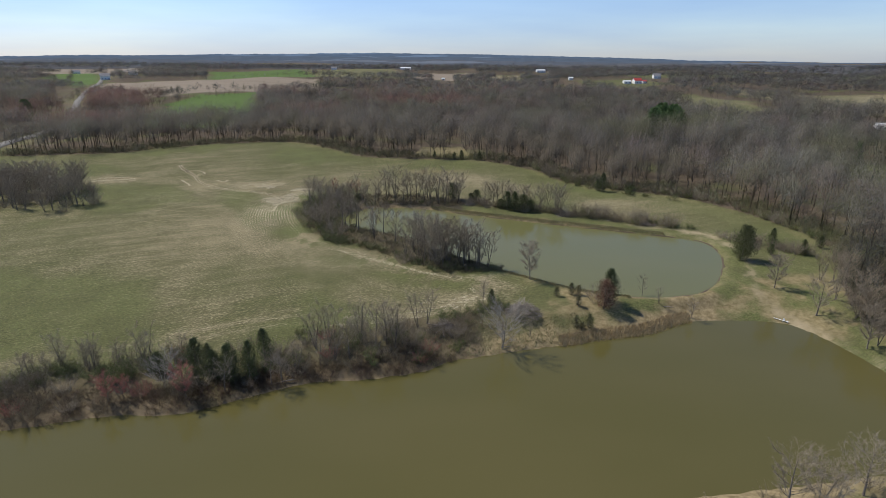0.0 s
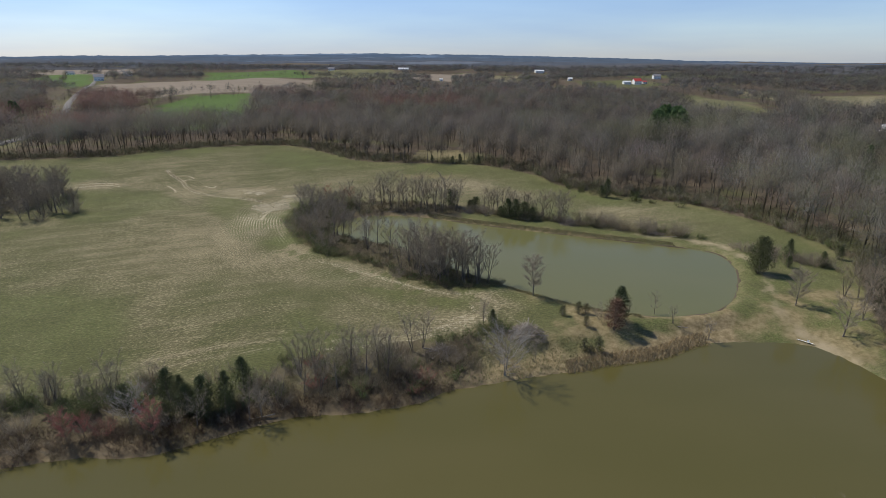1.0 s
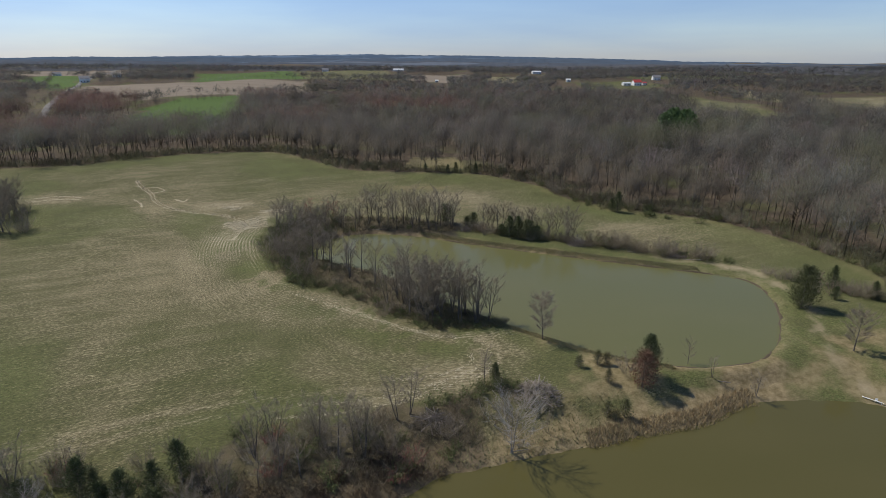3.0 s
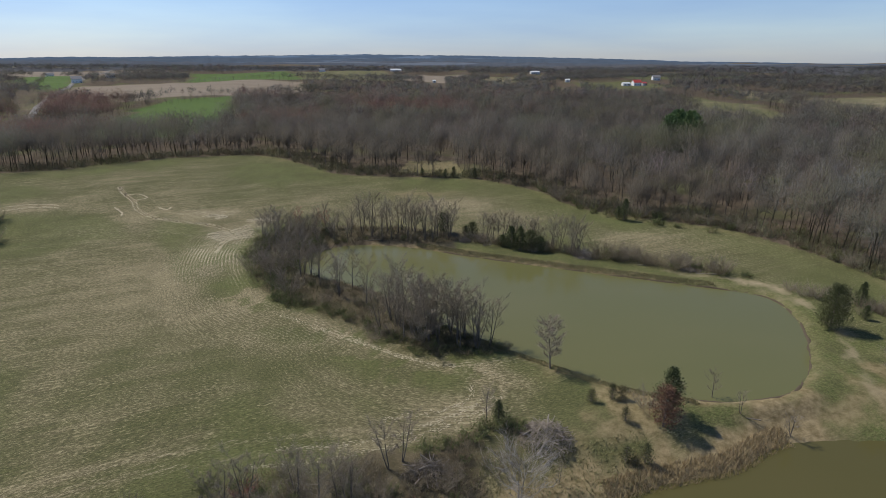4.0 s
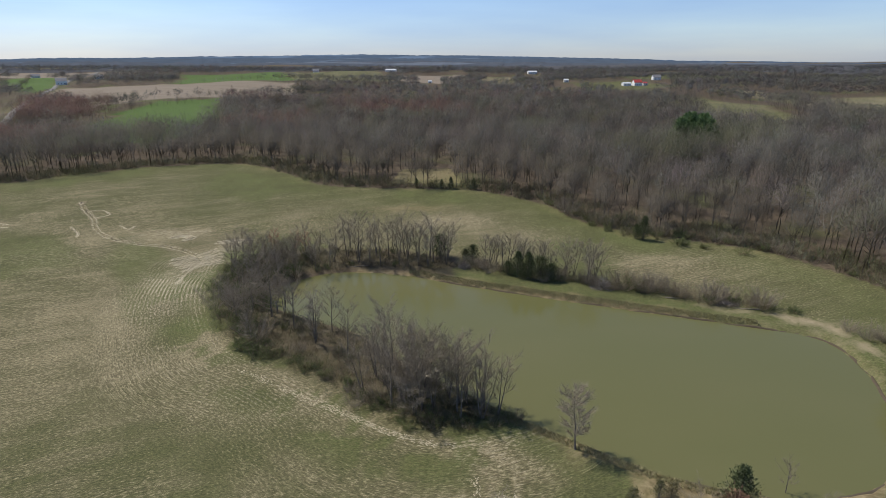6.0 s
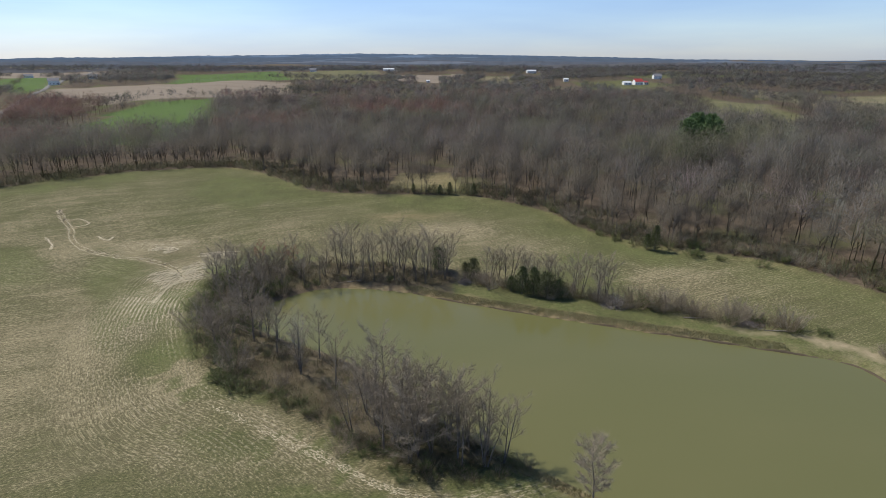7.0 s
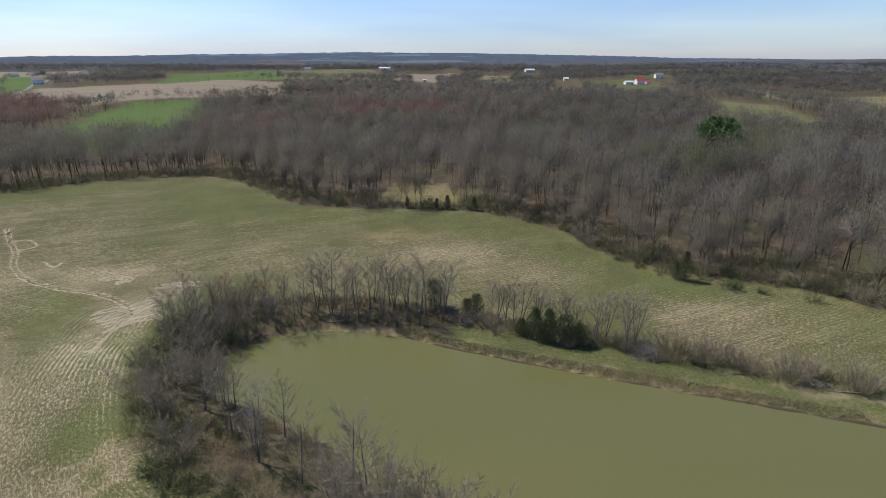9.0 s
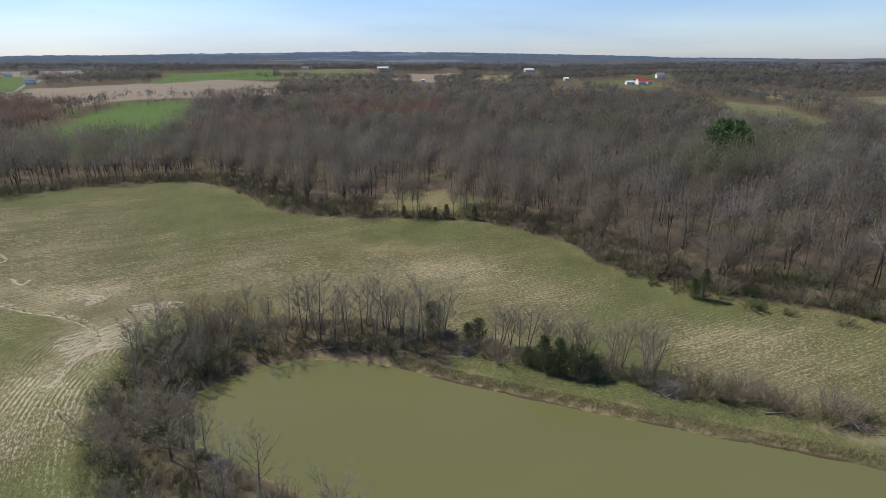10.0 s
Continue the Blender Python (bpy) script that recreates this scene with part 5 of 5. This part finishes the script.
blades("rough_grass", along_shore(LOWER, 46000, 405, 0.0, 8.0, lambda x, y: (x > -5) & (x < 30) & (y > 84)), 0.5, 0.13, M_DRY_GRASS, "rough dry grass on the bank above the lower pond", "grass", 406, 0.5)
p = along_shore(LOWER, 2600, 407, 0.0, 6.5, lambda x, y: (x < 2) & (x > -95) & (y > 58))[:900]
plant("shore_brush", p[:, 0], p[:, 1], [light_brush_geo(410 + k, 1.3 + 0.4 * k, 1.4, 60, 0.045) for k in range(3)], 408, "low brown brush crowding the lower pond's shore", 0.6, 1.2, (0.95, 0.78, 0.68))
px, py = scatter(-52, 16, 118, 198, 1.4, 409)
within = inside(px, py, west_poly) & (signed(px, py, UPPER) > 0.5)
p = np.column_stack([px, py])[within]
plant("bank_brush", p[:, 0], p[:, 1], [light_brush_geo(420 + k, 1.1 + 0.4 * k, 1.3, 60, 0.04) for k in range(3)], 411, "low brush under the trees round the upper pond", 0.6, 1.2, (1.1, 1.15, 0.8))


# ---------------------------------------------------------------- brush piles and fallen wood
def branch_mesh(seed, length, radius, forks):
    r = np.random.RandomState(seed)
    g = Geo()
    p = [np.array((-length / 2, 0, 0))]
    for i in range(4):
        p.append(p[-1] + np.array((length / 4, r.normal(0, 0.08) * length / 4, r.normal(0, 0.06) * length / 4)))
    g.tube(p, [radius, radius * 0.85, radius * 0.65, radius * 0.45, radius * 0.15], 5)
    for k in range(forks):
        c = along(p, r.uniform(0.35, 0.95))
        a = r.uniform(0, 6.28)
        d = np.array((r.uniform(0.5, 1), math.cos(a) * 0.8, math.sin(a) * 0.8)) * length * r.uniform(0.12, 0.26)
        g.tube([c, c + d], [radius * 0.35, 0.01], 3)
    return tri_mesh("branch", *g.get(), M_DEAD)


BRANCHES = [branch_mesh(430 + k, L, rad, f) for k, (L, rad, f) in enumerate(((4.2, 0.09, 0), (3.2, 0.06, 0), (2.6, 0.05, 0), (5.0, 0.12, 0), (3.6, 0.05, 0)))]


def brush_pile(x, y, rx, ry, h, count, seed, label):
    r = np.random.RandomState(seed)
    root = tagged(new("brush_pile"), label, "brush pile")
    root.matrix_basis = pose(x, y, ground_z(x, y))
    g = Geo()
    for i in range(count * 14):
        a, q = r.uniform(0, 6.28), math.sqrt(r.uniform(0, 1))
        top = h * (1 - q * q) * r.uniform(0.3, 1.05)
        c = np.array((math.cos(a) * q * rx, math.sin(a) * q * ry, top))
        d = heading(r.uniform(0, 6.28), r.normal(-0.05, 0.3)) * r.uniform(0.6, 1.5)
        g.blade(c - d * 0.6, c + d * 0.6, 0.06, r)
    part("twig_mass", g.get(), M_DEAD, root)
    for i in range(count):
        a, q = r.uniform(0, 6.28), math.sqrt(r.uniform(0, 1)) * 0.85
        z = h * (1 - q * q) * r.uniform(0.4, 1.0) + 0.1
        ob = part("branch", BRANCHES[r.randint(len(BRANCHES))], M_DEAD, root)
        s = r.uniform(0.6, 1.0) * min(1.0, rx / 2.6)
        ob.matrix_basis = pose(math.cos(a) * q * rx * 0.8, math.sin(a) * q * ry * 0.8, z, r.uniform(0, 360), math.degrees(r.normal(0, 0.3)), r.uniform(0, 360)) @ Matrix.Scale(s, 4)
    return root


brush_pile(16.0, 100.4, 3.8, 3.4, 2.5, 70, 440, "large domed pile of silver-grey cut branches on rough grass")
brush_pile(0.4, 95.0, 3.4, 1.7, 1.3, 34, 441, "low heap of dead grey branches at the hedge")
brush_pile(38.8, 169.2, 3.4, 2.2, 1.6, 40, 442, "heap of dead branches on the grassy pond bank")
brush_pile(9.2, 181.4, 1.5, 1.2, 1.2, 18, 443, "small tangle of pale dead branches by the pond")
brush_pile(62.0, 160.8, 2.6, 1.3, 0.8, 20, 444, "low line of dead branches behind the pond bank")
brush_pile(-71.5, 74.5, 3.0, 1.8, 1.4, 24, 445, "heap of dead branches in the waterside brush")


def fallen_log(x, y, turn, size, tilt=4):
    ob = new("fallen_log", BRANCHES[3])
    ob.matrix_basis = pose(x, y, ground_z(x, y) + 0.12, 0, tilt, turn) @ Matrix.Scale(size, 4)
    tagged(ob, "bleached fallen branch lying on the bank", "log", "fallen branches")


for x, y, turn, size in ((17.2, 179.2, 150, 0.9), (15.4, 178.4, 40, 0.8), (36.0, 172.4, 140, 1.4), (37.4, 171.2, 165, 1.3), (52.6, 164.0, 10, 1.0), (-17.0, 184.0, 190, 1.3), (46.2, 105.4, 160, 0.7),
                         (-64.5, 68.2, 30, 0.8), (64.5, 158.4, 170, 1.0), (-26.5, 78.2, 200, 0.9), (12.2, 90.6, 20, 0.6)):
    fallen_log(x, y, turn, size)


# ---------------------------------------------------------------- farm buildings
def box(bm, x0, x1, y0, y1, z0, z1):
    v = [bm.verts.new(c) for c in ((x0, y0, z0), (x1, y0, z0), (x1, y1, z0), (x0, y1, z0), (x0, y0, z1), (x1, y0, z1), (x1, y1, z1), (x0, y1, z1))]
    for f in ((3, 2, 1, 0), (4, 5, 6, 7), (0, 1, 5, 4), (1, 2, 6, 5), (2, 3, 7, 6), (3, 0, 4, 7)):
        bm.faces.new([v[i] for i in f])


def farm_house(name, x, y, w, d, h, rise, turn, wall, roof, label, windows=3):
    root = tagged(new(name), label, "building")
    root.matrix_basis = pose(x, y, ground_z(x, y) - 0.2, 0, 0, turn)
    bm = bmesh.new()
    box(bm, -w / 2, w / 2, -d / 2, d / 2, 0, h)
    for s in (-1, 1):
        a, b, c = (bm.verts.new((s * w / 2, -d / 2, h)), bm.verts.new((s * w / 2, d / 2, h)), bm.verts.new((s * w / 2, 0, h + rise)))
        bm.faces.new((a, b, c))
    walls = part("wall", bm, wall, root)
    bm = bmesh.new()
    e = 0.4
    for s in (-1, 1):
        k = rise / (d / 2)
        p = [(-w / 2 - e, s * (d / 2 + e), h - e * k), (w / 2 + e, s * (d / 2 + e), h - e * k), (w / 2 + e, 0, h + rise), (-w / 2 - e, 0, h + rise)]
        lo, hi = [bm.verts.new(c) for c in p], [bm.verts.new((c[0], c[1], c[2] + 0.18)) for c in p]
        bm.faces.new(hi)
        bm.faces.new(lo[::-1])
        for i in range(4):
            bm.faces.new((lo[i], lo[(i + 1) % 4], hi[(i + 1) % 4], hi[i]))
    bmesh.ops.recalc_face_normals(bm, faces=bm.faces[:])
    part("roof", bm, roof, root)
    for i in range(windows):
        bm = bmesh.new()
        cx = -w / 2 + w * (i + 0.7) / (windows + 0.4)
        box(bm, cx - 0.5, cx + 0.5, -d / 2 - 0.05, -d / 2 + 0.02, 1.1, 2.3)
        part("window", bm, M_GLASS, root)
    bm = bmesh.new()
    cx = w / 2 - 1.2
    box(bm, cx - 0.5, cx + 0.5, -d / 2 - 0.06, -d / 2 + 0.02, 0.2, 2.2)
    part("door", bm, M_GREY_ROOF, root)


farm_house("red_roof_barn", 272, 815, 11, 8, 4.6, 3.2, 12, M_WHITE, M_RED_ROOF, "white barn with a red metal roof among far trees", 4)
farm_house("farm_shed", 257, 812, 10, 7, 3.2, 1.4, 5, M_WHITE, M_PALE_ROOF, "low white farm shed beside the red-roofed barn", 2)
farm_house("farm_shed", 284, 822, 8, 6, 3.0, 1.5, 30, M_WHITE, M_RED_ROOF, "small red-roofed shed behind the barn", 2)
farm_house("pole_barn", 202, 1215, 18, 10, 4.5, 2.0, 8, M_WHITE, M_PALE_ROOF, "long white pole barn beyond the woods", 4)
farm_house("small_shed", 186, 849, 6, 5, 3, 1.4, 0, M_WHITE, M_PALE_ROOF, "small white shed at a far field", 1)
farm_house("pole_barn", -92, 1400, 24, 11, 5, 2.2, -6, M_WHITE, M_PALE_ROOF, "long white farm building on the skyline field", 5)
farm_house("farmhouse", -262, 1390, 14, 10, 6, 3.5, 10, M_WHITE, M_GREY_ROOF, "white farmhouse with a grey roof on a far rise", 3)
farm_house("farmhouse", -475, 812, 12, 9, 5.5, 3.2, 30, M_WHITE, M_GREY_ROOF, "white farmhouse with a grey roof beside the road", 3)
farm_house("farmhouse", -583, 1088, 14, 9, 5, 3.0, 20, M_WHITE, M_GREY_ROOF, "white house near the bend of the country road", 3)
farm_house("farmhouse", 306, 392, 10, 7, 3.0, 1.8, -20, M_WHITE, M_PALE_ROOF, "pale single-storey house among leafless trees", 3)
farm_house("small_shed", -1, 940, 5, 4, 2.8, 1.2, 0, M_WHITE, M_PALE_ROOF, "tiny white shed in a gap in the woods", 1)
farm_house("farmhouse", -640, 1010, 12, 9, 4.5, 3.0, 40, M_WHITE, M_GREY_ROOF, "white house in trees by the road", 3)
farm_house("farmhouse", 330, 900, 11, 8, 4.5, 3.0, 0, M_WHITE, M_GREY_ROOF, "pale house behind the red-roofed barn", 2)


# ---------------------------------------------------------------- white fishing plank at the dam
plank = tagged(new("fishing_plank"), "narrow white-painted plank with a small upright at the waterline", "plank")
plank.matrix_basis = pose(69.3, 102.3, ground_z(69.3, 102.3) + 0.25, 0, 3, -38) @ Matrix.Scale(0.75, 4)
bm = bmesh.new()
box(bm, -1.9, 1.9, -0.11, 0.11, 0, 0.06)
bmesh.ops.bevel(bm, geom=bm.edges[:], offset=0.015, segments=1, affect="EDGES")
part("board", bm, M_WHITE, plank)
for px in (-1.5, 0.4, 1.5):
    bm = bmesh.new()
    box(bm, px - 0.05, px + 0.05, -0.05, 0.05, -0.6, -0.003)
    part("post", bm, M_WHITE, plank)
bm = bmesh.new()
box(bm, 0.3, 0.75, 0.12, 0.2, -0.05, 0.55)
box(bm, 0.3, 0.75, 0.2, 0.55, 0.15, 0.22)
part("seat", bm, M_WHITE, plank, "small white seat")


# ---------------------------------------------------------------- straw washed into lines over the field, and the washout
def straw_lines(name, curves, per_metre, seed, label, spread=0.25):
    r = np.random.RandomState(seed)
    vs = []
    for c in curves:
        c = spline(c, False, 8)
        seg = np.linalg.norm(np.diff(c, axis=0), axis=1)
        n = int(seg.sum() * per_metre)
        i = r.choice(len(seg), n, p=seg / seg.sum())
        u = r.uniform(0, 1, (n, 1))
        t = np.diff(c, axis=0)[i] / seg[i][:, None]
        side = np.stack([-t[:, 1], t[:, 0]], 1)
        p = c[i] + (c[i + 1] - c[i]) * u + side * r.normal(0, spread, (n, 1))
        turn = r.normal(0, 0.35, n)
        d = np.stack([t[:, 0] * np.cos(turn) - t[:, 1] * np.sin(turn), t[:, 0] * np.sin(turn) + t[:, 1] * np.cos(turn)], 1)
        k = np.stack([-d[:, 1], d[:, 0]], 1)
        half = r.uniform(0.12, 0.34, (n, 1))
        w = r.uniform(0.025, 0.06, (n, 1))
        tri = np.stack([p - d * half - k * w, p - d * half + k * w, p + d * half], 1)
        z = height(p[:, 0], p[:, 1])[:, None] + r.uniform(0.03, 0.07, (n, 3))
        vs.append(np.concatenate([tri, z[:, :, None]], 2).reshape(-1, 3))
    v = np.vstack(vs)
    tagged(new(name, tri_mesh(name, v, np.arange(len(v)).reshape(-1, 3), M_STRAW)), label, "straw", kind="stuff")


wash = []
for shift in (-0.45, 0.4):
    wash.append([(x + shift * 0.6, y + shift * 0.8) for x, y in GULLY[::6]])
wob = np.random.RandomState(77)
for k in range(13):
    j = k * 0.62 + wob.uniform(-0.3, 0.3)
    ends = [(-63.5 + j * 0.8, 188.2 - j), (-60 + j * 0.8, 190.1 - j * 0.8), (-56.4 + j * 0.6, 191.6 - j * 0.9), (-53 + j * 0.5, 195 - j * 1.1)]
    wash.append([(x + wob.normal(0, 0.55), y + wob.normal(0, 0.55)) for x, y in ends])
for k in range(6):
    wash.append([(-55 + wob.uniform(-1.5, 1.5), 198.2 + k * 0.6), (-51.5, 199.4 + k * 0.6 + wob.normal(0, 0.3)), (-48 + wob.uniform(-1, 1.5), 199 + k * 0.55)])
for k in range(3):
    q = 1 - 0.28 * k
    wash.append([(-66.5 - 4 * q, 203 + 0.4 * q), (-66.5 - 1.0 * q, 203 + 3.0 * q), (-66.5 + 3.6 * q, 203 + 0.6 * q), (-66.5 + 1.2 * q, 203 - 2.4 * q)])
wash += [[(-55.2, 172.9), (-55.6, 180), (-54.2, 185.6)], [(-110.4, 231.4), (-106.3, 229.2), (-102.9, 229.9), (-98, 225.7), (-100.4, 222.5)], [(-89.6, 215.3), (-85.2, 211.6), (-84.8, 214.3)],
         [(-102.7, 213.6), (-97.9, 208.6), (-95.9, 204.9)], [(-136, 210), (-128, 214), (-120, 213)], [(-138, 214), (-130, 217.5), (-122, 216)]]
straw_lines("washed_straw", wash, 34, 501, "pale straw washed into winding lines across the field", 0.2)
marks = [[(-22, 95.5), (-15, 96.5), (-4.7, 99.2), (3.4, 103.7), (8.7, 106.7), (11, 110)], [(-20, 98.6), (-9.5, 99.8), (-1.6, 102.5), (6.1, 106.9), (9.9, 110.1)], [(-6, 104.6), (2, 106.4), (6.5, 109.6), (6.5, 113)],
         [(-30, 137.5), (-20, 131), (-9, 124), (-2, 120), (6, 118.5)], [(-16, 129.5), (-6, 122.4), (2, 118.8)]]
straw_lines("wheel_mark_straw", marks, 9, 502, "thin straw pressed along curved wheel marks at the field's edge", 0.3)
g = Geo()
line = GULLY + np.stack([lumps(GULLY[:, 0], GULLY[:, 1], 4, 7), lumps(GULLY[:, 0], GULLY[:, 1], 4, 8)], 1) * 0.5
n = np.gradient(line, axis=0)
n = np.stack([-n[:, 1], n[:, 0]], 1) / np.linalg.norm(n, axis=1)[:, None]
width = 0.14 + 0.16 * np.abs(lumps(line[:, 0], line[:, 1], 9, 12))[:, None]
z = height(line[:, 0], line[:, 1])[:, None] + 0.06
v = np.stack([np.hstack([line + n * width, z]), np.hstack([line - n * width, z])], 1).reshape(-1, 3)
f = [(2 * i, 2 * i + 1, 2 * i + 3, 2 * i + 2) for i in range(len(line) - 1)]
# flat dark strip laid along the channel instead of carving it deeper
tagged(new("washout", tri_mesh("washout", v, f, M_SOIL)), "narrow dark erosion channel winding down the field", "gully", kind="structure")
